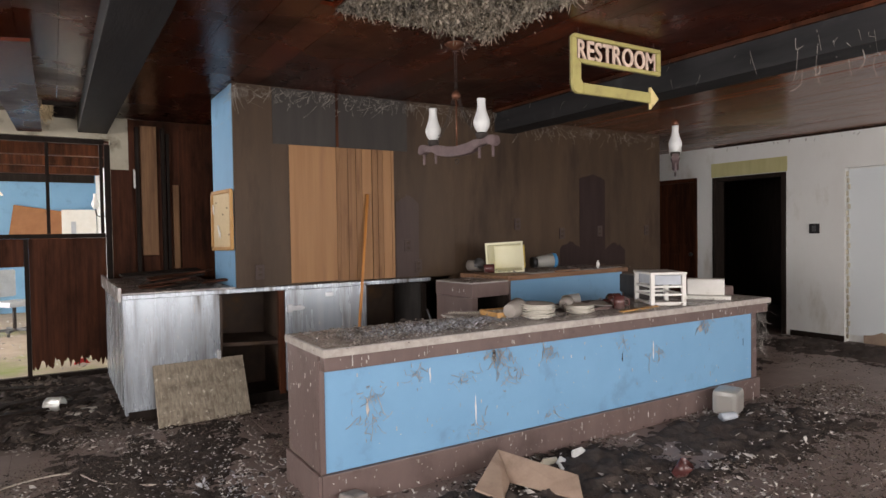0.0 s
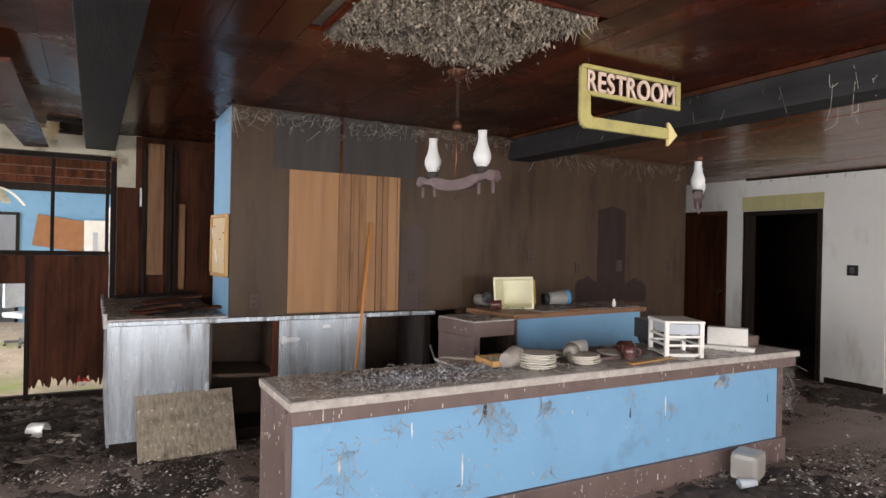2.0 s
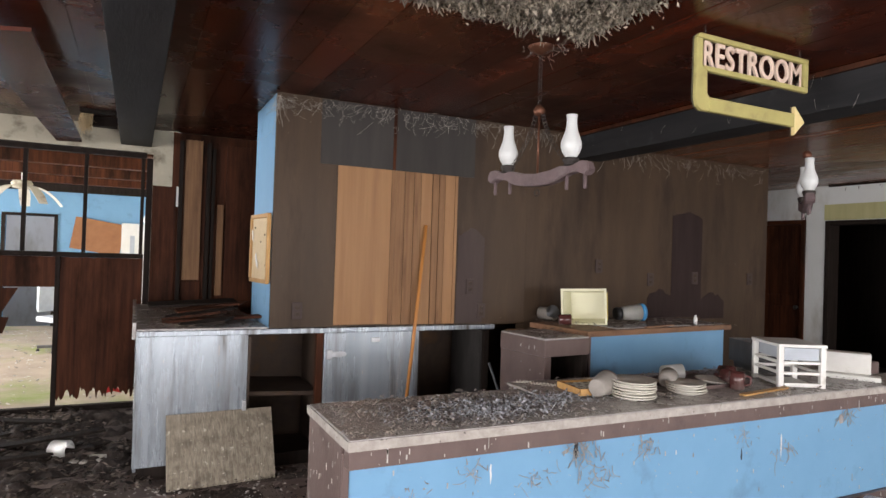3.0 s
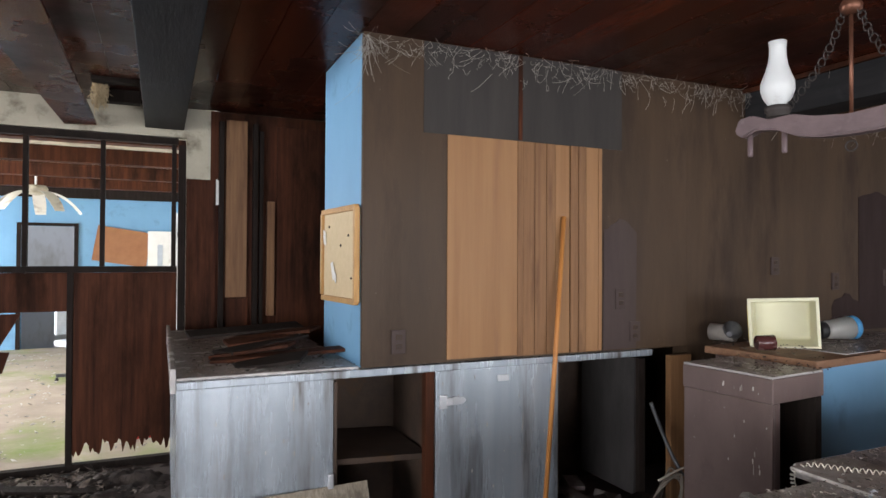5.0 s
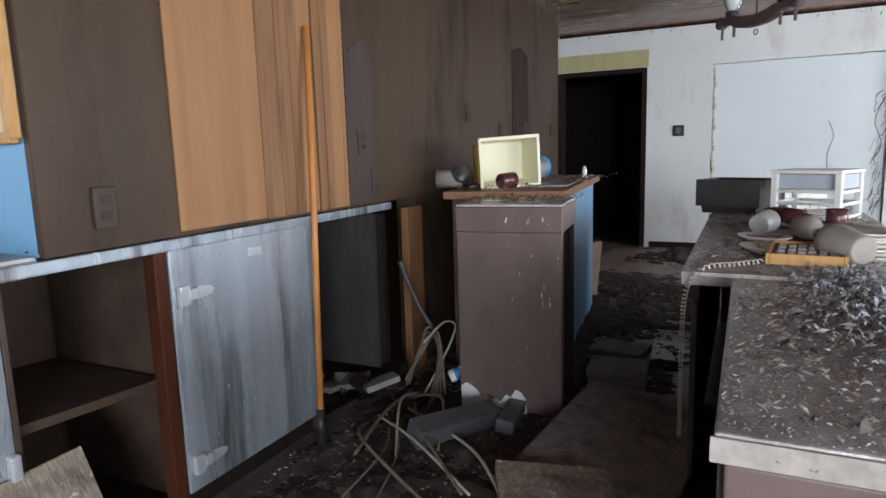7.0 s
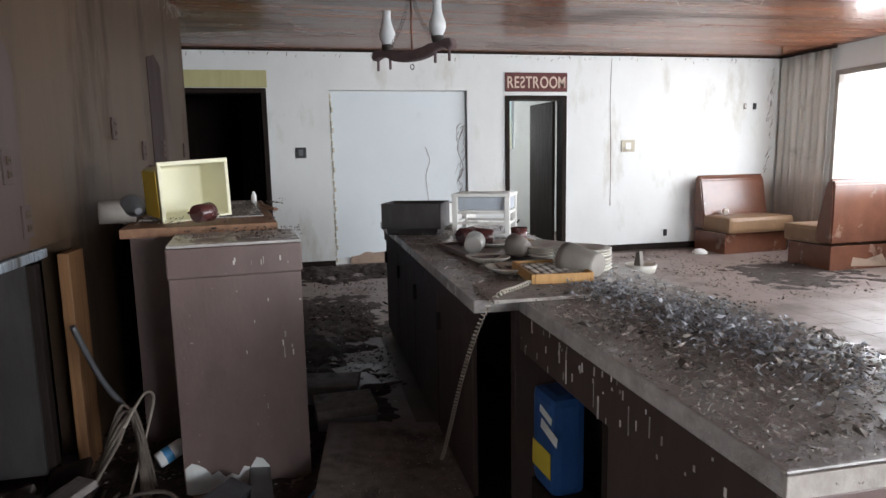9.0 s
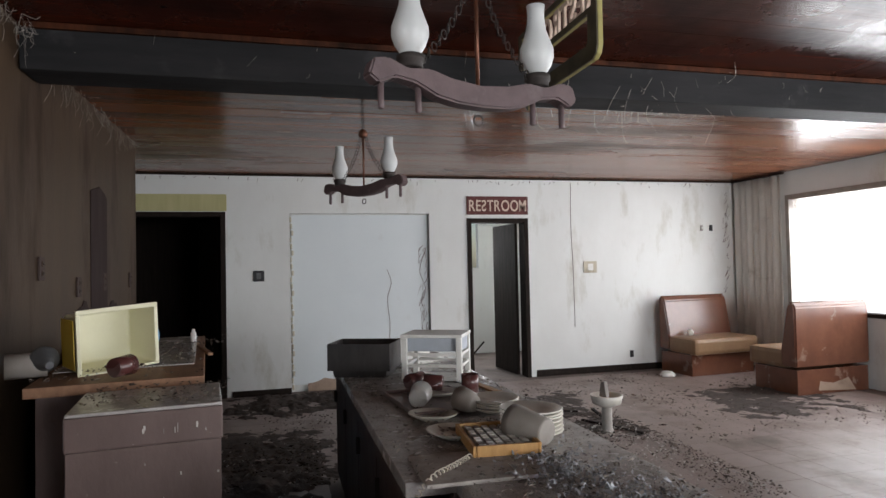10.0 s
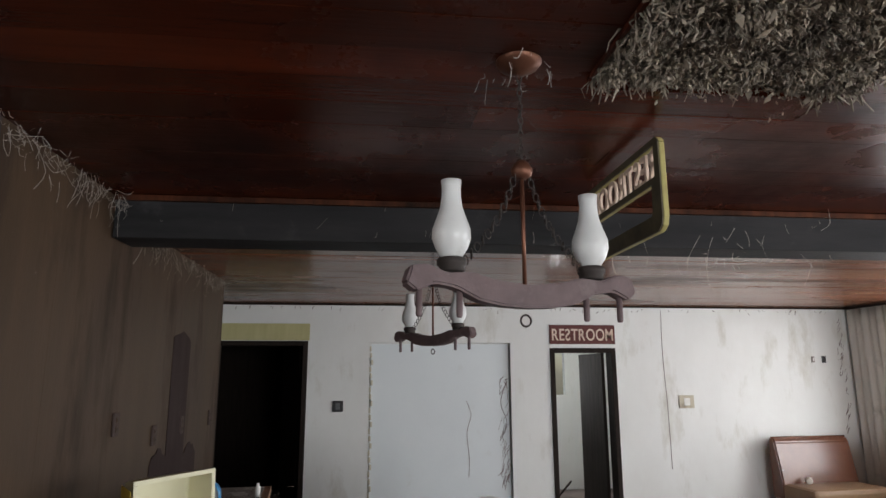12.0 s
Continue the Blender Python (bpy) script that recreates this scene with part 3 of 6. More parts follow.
# brown block behind the bar
BY = 5.45
for r in ((1.225, 3.34, BY, BY + 0.12, 0.92, CZ), (3.341, 6.38, BY, BY + 0.12, F, CZ), (6.26, 6.38, BY + 0.121, 6.23, F, CZ), (1.345, 6.259, 6.11, 6.23, F, CZ)):
    structure("wall_bar", boxes(r), "brown_wall", "brown painted wall streaked with grime behind the bar", "wall")
structure("wall_bar_side", boxes((1.225, 1.344, BY + 0.121, 6.23, 0.92, CZ)), "blue", "sky-blue painted side of the bar wall", "wall")
structure("trim_bar_side", boxes((1.2215, 1.2240, BY + 0.001, BY + 0.022, 0.93, 2.58)), "brown_wall", "brown paint line at the corner", "trim")
structure("trim_bar_side", boxes((1.221, 1.2245, BY + 0.023, 6.225, 0.922, CZ - 0.002)), "blue", "sky-blue board on the side of the wall", "trim")
# band above the bare panel: shadow laid on as a dark plate
bmd = bmesh.new()
box(bmd, 1.545, 2.82, BY - 0.006, BY - 0.001, 2.11, CZ - 0.004)
structure("paint_patch", bmd, "dark_patch", "dark band painted in as shadow where a cupboard hung", "paint")
structure("bare_panel", boxes((1.68, 2.10, BY - 0.008, BY - 0.001, 0.935, 2.109)), "tan_panel", "faded tan plywood left bare in the paint", "wall panel")
rng = random.Random(11)
x = 2.135
wp = tagged(new("bare_boards"), "bare split wooden boards in the brown wall", "wall panel", kind="structure")
while x < 2.66:
    w = min(rng.uniform(0.05, 0.11), 2.675 - x)
    part("board", boxes((x, x + w - 0.004, BY - 0.006 - rng.uniform(0, 0.012), BY - 0.001, 0.93, 2.108), bevel=0.002), "tan_panel" if rng.random() < 0.55 else "old_wood", wp)
    x += w
part("board", boxes((2.101, 2.134, BY - 0.014, BY - 0.001, 0.93, 2.108), bevel=0.004), "old_wood", wp)
part("board", boxes((2.105, 2.13, BY - 0.013, BY - 0.0065, 2.112, 2.58), bevel=0.003), "dark_wood", wp)
# near patch is older paint; the far ones are darkened to hold shadow
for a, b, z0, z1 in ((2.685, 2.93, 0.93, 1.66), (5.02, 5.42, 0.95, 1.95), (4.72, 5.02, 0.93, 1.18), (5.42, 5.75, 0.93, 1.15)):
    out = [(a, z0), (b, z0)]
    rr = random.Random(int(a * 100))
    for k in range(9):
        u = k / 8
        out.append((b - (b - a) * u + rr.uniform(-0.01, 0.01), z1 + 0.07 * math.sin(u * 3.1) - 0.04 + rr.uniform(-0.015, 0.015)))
    ob = structure("paint_patch", slab(out, 0.003), "plum_patch" if a < 4 else "shadow_patch", "plum-brown older paint, the far patches darkened as shadow", "paint")
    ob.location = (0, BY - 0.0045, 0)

# partition to the next room
PY = LY
structure("wall_partition", boxes((-4.0, 0.489, PY, PY + 0.10, 2.36, CZ), (0.489, 0.66, PY, PY + 0.10, F, CZ), (-4.0, -3.0, PY, PY + 0.1, F, 2.4)), "cream", "peeling cream wall over the glazed partition", "wall")
structure("wall_paneling", boxes((0.66, EX, PY, PY + 0.10, F, CZ)), "dark_wood", "dark brown paneled back wall", "wall")
pan = tagged(new("torn_paneling"), "torn dark wall paneling with bare studs", "wall panel", kind="structure")
for x0, x1, z0, z1, m_, d in ((0.49, 0.70, F, 2.05, "dark_wood", 0.02), (0.72, 0.755, 0.7, 2.5, "black_wood", 0.07), (0.77, 0.93, 1.15, 2.52, "old_wood", 0.03), (0.76, 0.94, F, 1.14, "dark_wood", 0.03),
                              (0.97, 1.005, 0.6, 2.5, "black_wood", 0.08), (1.02, 1.05, 0.9, 2.45, "black_wood", 0.06), (1.08, 1.14, 1.0, 1.9, "old_wood", 0.05), (1.16, 1.60, F, 2.5, "dark_wood", 0.02)):
    part("board", boxes((x0, x1, PY - d, PY - 0.001, z0, z1), bevel=0.004), m_, pan)
part("paper_scrap", slab([(0, 0), (0.03, 0.0), (0.05, 0.16), (0.0, 0.2)], 0.004), "paper", pan, m=pose(0.70, PY - 0.028, 1.86))

gp = tagged(new("glazed_partition"), "dark-framed partition with open lights above broken brown panels", "partition", kind="structure")
P0, P1 = PY + 0.005, PY + 0.075
for r in ((-3.0, 0.434, P0, P1, 2.305, 2.355), (-3.0, 0.43, P0, P1, 1.345, 1.39), (-3.0, 0.41, P0, P1, F, F + 0.05)):
    part("rail", boxes(r, bevel=0.004), "black_wood", gp)
part("stile", boxes((0.435, 0.488, P0, P1, F, 2.304), bevel=0.004), "black_wood", gp)
for xm in (-2.47, -1.99, -1.51, -1.025, -0.545, -0.07, 0.405):
    part("mullion", boxes((xm - 0.016, xm + 0.016, P0 + 0.01, P1 - 0.01, 1.391, 2.304), bevel=0.003), "black_wood", gp)
rr = random.Random(4)
out = [(-0.245, 1.344), (-0.245, 0.085)]
x = -0.245
while x < 0.42:
    out += [(x, 0.09 + rr.uniform(-0.05, 0.04)), (x + 0.012, 0.11 + rr.uniform(-0.09, 0.05))]
    x += 0.026
out += [(0.43, 0.11), (0.43, 1.344)]
part("panel", slab(out[:1] + out[2:], 0.018), "dark_wood", gp, "dark brown panel rotted to splinters at its foot", m=pose(0, PY + 0.02, 0))
part("stile", boxes((-0.285, -0.247, P0, P1, F + 0.05, 1.344), bevel=0.003), "black_wood", gp)
part("panel", boxes((-3.0, -0.286, PY + 0.02, PY + 0.04, 1.07, 1.344), bevel=0.003), "dark_wood", gp)
for k, (xa, xb) in enumerate(((-0.62, -1.05), (-0.80, -1.20), (-0.95, -1.33), (-1.12, -1.42), (-1.26, -1.52))):
    part("board", slab([(xa - 0.12, 1.06), (xa + 0.06, 1.06), (xb + 0.07, 0.28 + 0.05 * k), (xb - 0.04, 0.24 + 0.04 * k)], 0.016), "dark_wood", gp, m=pose(0, PY + 0.018 + 0.004 * (k % 2), 0))
part("board", slab([(-3.0, 0.99), (-0.62, 0.80), (-0.66, 0.66), (-3.0, 0.80)], 0.016), "dark_wood", gp, m=pose(0, PY + 0.0, 0))

# sagging ceiling board and loose wool over the partition
solo("fallen_ceiling_board", slab([(-0.42, 4.6), (-0.12, 4.5), (-0.10, 7.45), (-0.30, 7.50)], 0.02, "z"), "ceiling", "loose ceiling board hanging down at the partition", "board", m=pose(0, 0, 2.60, -1.7, 0, 0))
for y0, z0 in ((6.9, 2.56), (7.2, 2.5)):
    solo("ceiling_batten", boxes((-0.09, 0.18, y0, y0 + 0.09, z0, 2.612), bevel=0.004), "black_wood", "blackened batten in the torn ceiling", "batten")


# ---- next room ----
NY = 14.6
structure("floor_next_room", boxes((-6.3, 2.5, LY + 0.081, NY + 0.1, F - 0.15, F - 0.005)), "moss", "littered floor greened with moss", "floor")
structure("ceiling_next_room", boxes((-6.3, 2.5, LY + 0.11, NY + 0.1, 2.66, 2.75)), "cream", "stained pale ceiling", "ceiling")
for i, y in enumerate((8.9, 10.4, 11.9, 13.4)):
    structure("beam_next_room", boxes((-6.3, 0.72, y, y + 0.16, 2.49, 2.659), bevel=0.005), "dark_wood", "brown ceiling beam", "beam")
structure("wall_next_blue", boxes((-6.3, -1.75, NY, NY + 0.1, F, 2.7), (-1.0, 2.5, NY, NY + 0.1, F, 2.7), (-1.75, -1.0, NY, NY + 0.1, 1.95, 2.7)), "blue", "sky-blue wall of the next room", "wall")
structure("trim_next_room", boxes((-6.3, 0.7, NY - 0.03, NY - 0.001, 2.42, 2.66), (-1.81, -1.75, NY - 0.03, NY - 0.001, F, 2.0), (-1.0, -0.94, NY - 0.03, NY - 0.001, F, 2.0), (-1.75, -1.0, NY - 0.03, NY - 0.001, 1.95, 2.0)), "black_wood", "dark trim on the blue wall", "trim")
structure("wall_behind_door", boxes((-3.6, 1.0, NY + 3.0, NY + 3.1, F - 0.4, 2.7), (-3.7, -3.6, NY + 0.1, NY + 3.1, F - 0.4, 2.7), (1.0, 1.1, NY + 0.1, NY + 3.1, F - 0.4, 2.7)), "white_wall", "white wall beyond the far doorway", "wall")
structure("wall_next_east", boxes((0.72, 0.84, LY + 0.11, NY, F, 2.659)), "white_wall", "white side wall of the next room", "wall")
structure("wall_next_west", boxes((-6.4, -6.3, LY, 8.6, F, 2.7), (-6.4, -6.3, 13.4, NY, F, 2.7), (-6.4, -6.3, 8.6, 13.4, F, 0.5), (-6.4, -6.3, 8.6, 13.4, 2.3, 2.7)), "white_wall", "white wall with a wide window", "wall")
solo("tilted_hardboard", boxes((-0.42, 0.42, -0.01, 0.01, -0.30, 0.30), bevel=0.003), "hardboard", "orange-brown hardboard sheet hanging tilted on the blue wall", "board", m=pose(-0.28, NY - 0.05, 1.62, 0, 9, 0))
wd = thing("white_cabinet", "white wall cabinet with a narrow window", "cabinet", m=pose(0.40, NY - 0.32, F))
part("body", boxes((-0.28, 0.30, 0, 0.30, 0, 1.95), bevel=0.01), "white_plastic", wd)
part("pane", boxes((-0.13, -0.05, -0.012, -0.001, 1.35, 1.72), bevel=0.003), "grey_drawer", wd)
# brick pier, its bricks single
pier = tagged(new("brick_pier"), "red brick pier with grey mortar", "brick wall", kind="structure")
part("mortar_core", boxes((-3.88, -2.82, 12.31, 12.6, F, 2.39)), "mortar", pier)
bme = mesh_of("brick", boxes((0, 0.2, 0, 0.06, 0, 0.062), bevel=0.004), M["brick"])
for j in range(32):
    for i in range(5):
        ob = new("brick", bme)
        ob.parent = pier
        ob.location = (-3.88 + i * 0.212 + (0.1 if j % 2 else 0.0) - (0.05 if j % 2 else 0), 12.295, F + 0.004 + j * 0.0745)


def ceiling_fan(x, y, z):
    t = thing("ceiling_fan", "old white ceiling fan with drooping blades", "ceiling fan", "ceiling fans in the next room", pose(x, y, z))
    part("downrod", lathe([(0.014, 0), (0.014, 0.22)], 10), "white_plastic", t)
    part("canopy", lathe([(0.03, 0.17), (0.07, 0.2), (0.075, 0.24)], 16), "white_plastic", t)
    part("motor", lathe([(0.05, -0.13), (0.13, -0.11), (0.15, -0.05), (0.12, 0.0), (0.02, 0.01)], 20), "cream", t)
    for k in range(5):
        bm = bmesh.new()
        a = []
        for i in range(9):
            u = i / 8
            a.append((0.14 + 0.42 * u, -0.03 - 0.28 * u * u))
        for i in range(8):
            (r0, z0), (r1, z1) = a[i], a[i + 1]
            w0, w1 = 0.05 + 0.03 * math.sin(i / 8 * 2.6), 0.05 + 0.03 * math.sin((i + 1) / 8 * 2.6)
            v = [bm.verts.new(p) for p in ((r0, -w0, z0), (r1, -w1, z1), (r1, w1, z1), (r0, w0, z0), (r0, -w0, z0 - 0.008), (r1, -w1, z1 - 0.008), (r1, w1, z1 - 0.008), (r0, w0, z0 - 0.008))]
            for q in ((0, 1, 2, 3), (7, 6, 5, 4), (0, 4, 5, 1), (2, 6, 7, 3)):
                bm.faces.new([v[c] for c in q])
        bmesh.ops.remove_doubles(bm, verts=bm.verts, dist=0.0005)
        part("blade", bm, "plate", t, m=pose(0, 0, -0.05, 0, 0, 72 * k + 20))
    return t


ceiling_fan(-1.9, 10.9, 2.42)
ceiling_fan(-1.25, 12.6, 2.42)


def chimney_glass():
    return lathe([(0.027, 0), (0.032, 0.01), (0.044, 0.028), (0.053, 0.055), (0.052, 0.08), (0.041, 0.11), (0.031, 0.14), (0.027, 0.168), (0.026, 0.195), (0.0285, 0.217), (0.024, 0.217), (0.022, 0.17), (0.036, 0.10)], 24)


sc = thing("wall_sconce", "iron wall sconce with a white glass chimney", "wall lamp", m=pose(0.72, 10.6, 1.72))
part("wall_plate", lathe([(0.05, 0), (0.05, 0.012), (0.02, 0.02)], 14), "iron", sc, m=pose(-0.001, 0, 0, 0, -90, 0))
part("arm", tube(bmesh.new(), curve([(-0.02, 0, 0), (-0.10, 0, -0.07), (-0.20, 0, -0.06), (-0.22, 0, 0.03)]), 0.008), "iron", sc)
part("glass_chimney", chimney_glass(), "opal", sc, m=pose(-0.22, 0, 0.04))
ch = thing("office_chair", "grey swivel chair standing in the litter", "chair", m=pose(-0.55, 11.4, F, 0, 0, 40))
part("seat", boxes((-0.23, 0.23, -0.22, 0.22, 0.42, 0.50), bevel=0.03), "grey_drawer", ch)
part("backrest", boxes((-0.2, 0.2, 0.2, 0.26, 0.55, 0.95), bevel=0.025), "grey_drawer", ch)
part("stem", lathe([(0.025, 0.08), (0.025, 0.42)], 12), "iron", ch)
for k in range(5):
    part("leg", boxes((0.02, 0.28, -0.02, 0.02, 0.05, 0.09), bevel=0.006), "metal_grey", ch, m=pose(0, 0, 0, 0, 0, 72 * k))
    part("caster", lathe([(0.012, 0), (0.025, 0.015), (0.012, 0.045)], 10), "black_plastic", ch, m=pose(0.27 * math.cos(radians(72 * k)), 0.27 * math.sin(radians(72 * k)), 0.0))
solo("red_scrap", slab([(0, 0), (0.09, 0.02), (0.16, 0.0), (0.12, 0.06), (0.03, 0.07)], 0.03, "y"), "red_plastic", "torn red plastic on the floor", "litter", m=pose(0.12, 8.3, F))


# ---- steel cabinet under the bar wall ----
SY = 5.452
st = thing("steel_cabinet", "streaked steel bar cabinet with one open bay", "cabinet")
part("front_panel", boxes((0.385, 1.085, SY, SY + 0.02, 0.03, 0.905), bevel=0.004), "steel", st)
part("side_panel", boxes((0.39, 0.41, SY + 0.021, 7.3, 0.0, 0.905), bevel=0.004), "steel", st)
part("top_rim", boxes((0.385, 3.05, SY - 0.018, BY + 0.03, 0.878, 0.915), bevel=0.006), "steel", st)
part("worktop", boxes((0.385, 1.22, BY + 0.031, 7.45, 0.885, 0.925), bevel=0.006), "laminate", st, "dark dusty worktop")
part("upstand", boxes((0.36, 0.384, SY + 0.02, 7.4, 0.86, 0.97), bevel=0.004), "laminate", st)
part("toe_board", boxes((0.40, 2.34, SY + 0.03, SY + 0.05, F, 0.029), bevel=0.003), "black_wood", st)
part("jamb", boxes((1.087, 1.104, SY, SY + 0.03, 0.0, 0.861), bevel=0.003), "rust", st)
part("jamb", boxes((1.565, 1.615, SY - 0.002, SY + 0.05, 0.0, 0.877), bevel=0.004), "dark_wood", st, "dark wooden jamb")
door = part("steel_door", boxes((1.62, 2.375, SY - 0.005, SY + 0.025, 0.02, 0.877), bevel=0.006), "steel", st)
for z in (0.72, 0.12):
    part("hinge", boxes((1.635, 1.68, SY - 0.028, SY - 0.006, z - 0.035, z + 0.035), (1.67, 1.715, SY - 0.03, SY - 0.006, z - 0.02, z + 0.02), bevel=0.007), "chrome", door)
    part("hinge_leaf", slab([(1.70, -0.022), (1.76, -0.016), (1.775, 0), (1.76, 0.016), (1.70, 0.022)], 0.012), "chrome", door, m=pose(0.015, SY - 0.02, z))
part("latch", boxes((1.055, 1.082, SY - 0.03, SY - 0.001, 0.36, 0.43), bevel=0.006), "chrome", st)
part("name_plate", boxes((1.98, 2.05, SY - 0.012, SY - 0.006, 0.80, 0.835), bevel=0.002), "chrome", st)
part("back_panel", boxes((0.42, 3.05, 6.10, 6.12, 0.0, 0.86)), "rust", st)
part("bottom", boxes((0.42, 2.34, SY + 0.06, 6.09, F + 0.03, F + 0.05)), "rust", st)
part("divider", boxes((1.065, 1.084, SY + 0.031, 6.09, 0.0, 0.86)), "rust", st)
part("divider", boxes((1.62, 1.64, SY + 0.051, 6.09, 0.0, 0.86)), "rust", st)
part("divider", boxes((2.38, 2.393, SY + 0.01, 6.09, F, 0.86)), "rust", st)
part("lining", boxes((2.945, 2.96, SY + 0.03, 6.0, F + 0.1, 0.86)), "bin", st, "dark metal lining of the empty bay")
part("stile", boxes((2.961, 3.01, SY, SY + 0.05, F, 0.861), bevel=0.004), "black_wood", st)
part("shelf", boxes((1.09, 1.60, SY + 0.05, 6.08, 0.47, 0.50), bevel=0.004), "rust", st, "warped rusty shelf", m=pose(0, 0, -0.04, 0, 0, 0) @ pose(1.35, 0, 0.5, 0, 3, 0) @ pose(-1.35, 0, -0.5))
solo("post", boxes((3.16, 3.33, 5.40, 5.445, F, 0.875), bevel=0.006), "old_wood", "bare orange-brown wooden post", "post")
rng = random.Random(8)
for k in range(7):
    w, d = rng.uniform(0.35, 0.7), rng.uniform(0.10, 0.22)
    solo("loose_board", boxes((-w / 2, w / 2, -d / 2, d / 2, 0, 0.018), bevel=0.004), "dark_wood" if k % 3 else "black_wood", "broken board lying on the steel cabinet", "board", "boards on the steel cabinet",
         m=pose(0.88 + rng.uniform(-0.12, 0.1), 5.72 + 0.13 * k, 0.928 + 0.013 * k, rng.uniform(-5, 8), rng.uniform(-9, 3), rng.uniform(-40, 25)))
# the flaking board that leans on the cabinet
solo("leaning_board", boxes((0, 0.68, 0, 0.02, 0, 0.475), bevel=0.004), "chip_board", "flaking grey-brown board leaning on the steel cabinet", "board", m=pose(0.585, 5.215, F + 0.004, -24, 0, 3))


# ---- bar wall fittings ----
def outlet(x, z, w=0.075, h=0.12, material="plum_patch"):
    t = thing("wall_outlet", "painted-over wall outlet with a cover plate", "outlet", "outlets on the bar wall", pose(x, BY - 0.001, z))
    part("cover_plate", boxes((-w / 2, w / 2, -0.012, 0, -h / 2, h / 2), bevel=0.004), material, t)
    for s in (-0.024, 0.024):
        o = part("socket", boxes((-0.017, 0.017, -0.0165, -0.0125, s - 0.014, s + 0.014), bevel=0.003), "brown_wall", t)
        part("slot", boxes((-0.008, -0.005, -0.0185, -0.017, s - 0.006, s + 0.006), (0.005, 0.008, -0.0185, -0.017, s - 0.006, s + 0.006)), "black_plastic", o)


for x, z in ((1.412, 1.041), (2.811, 1.227), (2.919, 1.029), (4.127, 1.42), (4.75, 1.31), (5.33, 1.33), (6.12, 1.33)):
    outlet(x, z)
cb = thing("cork_board", "warped cork notice board in a pine frame with torn papers", "notice board", m=pose(1.218, 5.828, 1.478, 0, 0, -90))
W2, H2 = 0.345, 0.238
part("cork", boxes((-W2, W2, -0.014, -0.002, -H2, H2), bevel=0.003), "cork", cb)
for x0, x1, z0, z1, tilt in ((-W2, W2, H2 - 0.01, H2 + 0.02, 1.0), (-W2, W2, -H2 - 0.02, -H2 + 0.01, -1.2), (-W2 - 0.02, -W2 + 0.012, -H2, H2, 0.8), (W2 - 0.012, W2 + 0.02, -H2, H2, 0)):
    part("frame_rail", boxes((x0, x1, -0.032, -0.003, z0, z1), bevel=0.005), "cork_frame", cb, m=pose(0, 0, 0, 0, tilt, 0))
for x, z, a, w, h in ((-0.30, 0.10, 20, 0.03, 0.045), (-0.10, -0.09, -10, 0.028, 0.05), (-0.06, -0.12, 30, 0.03, 0.03)):
    part("paper_scrap", slab([(-w, -h), (w, -h * 0.8), (w * 0.7, h), (-w * 0.8, h * 0.9)], 0.003), "paper", cb, m=pose(x, -0.022, z, 6, a, 0))
for x, z in ((0.2, 0.1), (-0.2, 0.16), (0.26, -0.12), (0.05, 0.05)):
    part("pin", lathe([(0.006, 0), (0.007, 0.004), (0.003, 0.008)], 8), "iron", cb, m=pose(x, -0.0145, z, 90, 0, 0))
br = thing("broom", "broom with an orange wooden handle leaning on the bar wall", "broom")
part("handle", tube(bmesh.new(), [(2.205, 5.325, 0.10), (2.30, 5.37, 0.9), (2.393, 5.422, 1.70)], 0.0135, 12), "broom", br)
part("ferrule", tube(bmesh.new(), [(2.192, 5.318, -0.035), (2.207, 5.326, 0.12)], 0.018, 12), "black_plastic", br)
part("broom_head", boxes((2.13, 2.25, 5.30, 5.335, F, -0.03), bevel=0.01), "black_plastic", br)


# ---- front counter ----
CT = 0.775
KX0, KX1 = 1.092, 4.925      # ends of the body
KF = 3.262                   # painted front
co = thing("service_counter", "long sky-blue and brown service counter with a dusty top", "counter")
part("front_board", boxes((KX0 + 0.022, KX1 - 0.06, KF + 0.012, KF + 0.032, F, 0.70), bevel=0.004), "brown_paint", co)
part("blue_panel", boxes((KX0 + 0.03, KX1 - 0.115, KF, KF + 0.011, 0.115, 0.655), bevel=0.003), "blue", co, "sky-blue painted front panel")
part("plinth", boxes((KX0, KX1 - 0.03, KF - 0.024, KF + 0.011, F, 0.113), bevel=0.006), "brown_paint", co)
part("corner_post", boxes((KX0, KX0 + 0.029, KF - 0.006, KF + 0.011, 0.114, 0.70), bevel=0.004), "brown_paint", co)
part("corner_post", boxes((KX1 - 0.114, KX1 - 0.05, KF - 0.006, KF + 0.011, 0.114, 0.70), bevel=0.004), "brown_paint", co)
part("end_panel", boxes((KX0, KX0 + 0.02, KF + 0.012, 3.765, F, 0.729), bevel=0.004), "brown_paint", co)
part("end_plinth", boxes((KX0 - 0.02, KX0 - 0.001, KF - 0.024, 3.765, F, 0.118), bevel=0.005), "brown_paint", co)
part("end_panel", boxes((KX1 - 0.07, KX1 - 0.05, KF + 0.033, 3.879, F, 0.729), bevel=0.004), "brown_paint", co)
part("fascia", boxes((KX0 + 0.004, KX1 + 0.0, 3.192, KF - 0.007, 0.657, 0.728), bevel=0.004), "brown_paint", co)
part("countertop", boxes((1.092, 2.28, 3.175, 3.78, 0.73, CT), bevel=0.005), "laminate", co, "dusty grey laminate top")
part("countertop", boxes((2.282, 4.93, 3.175, 3.93, 0.73, CT), bevel=0.005), "laminate", co, "dusty grey laminate top")
part("edge_strip", boxes((1.086, 4.935, 3.167, 3.174, 0.733, CT - 0.004), bevel=0.002), "edge", co, "pale chipped edge strip")
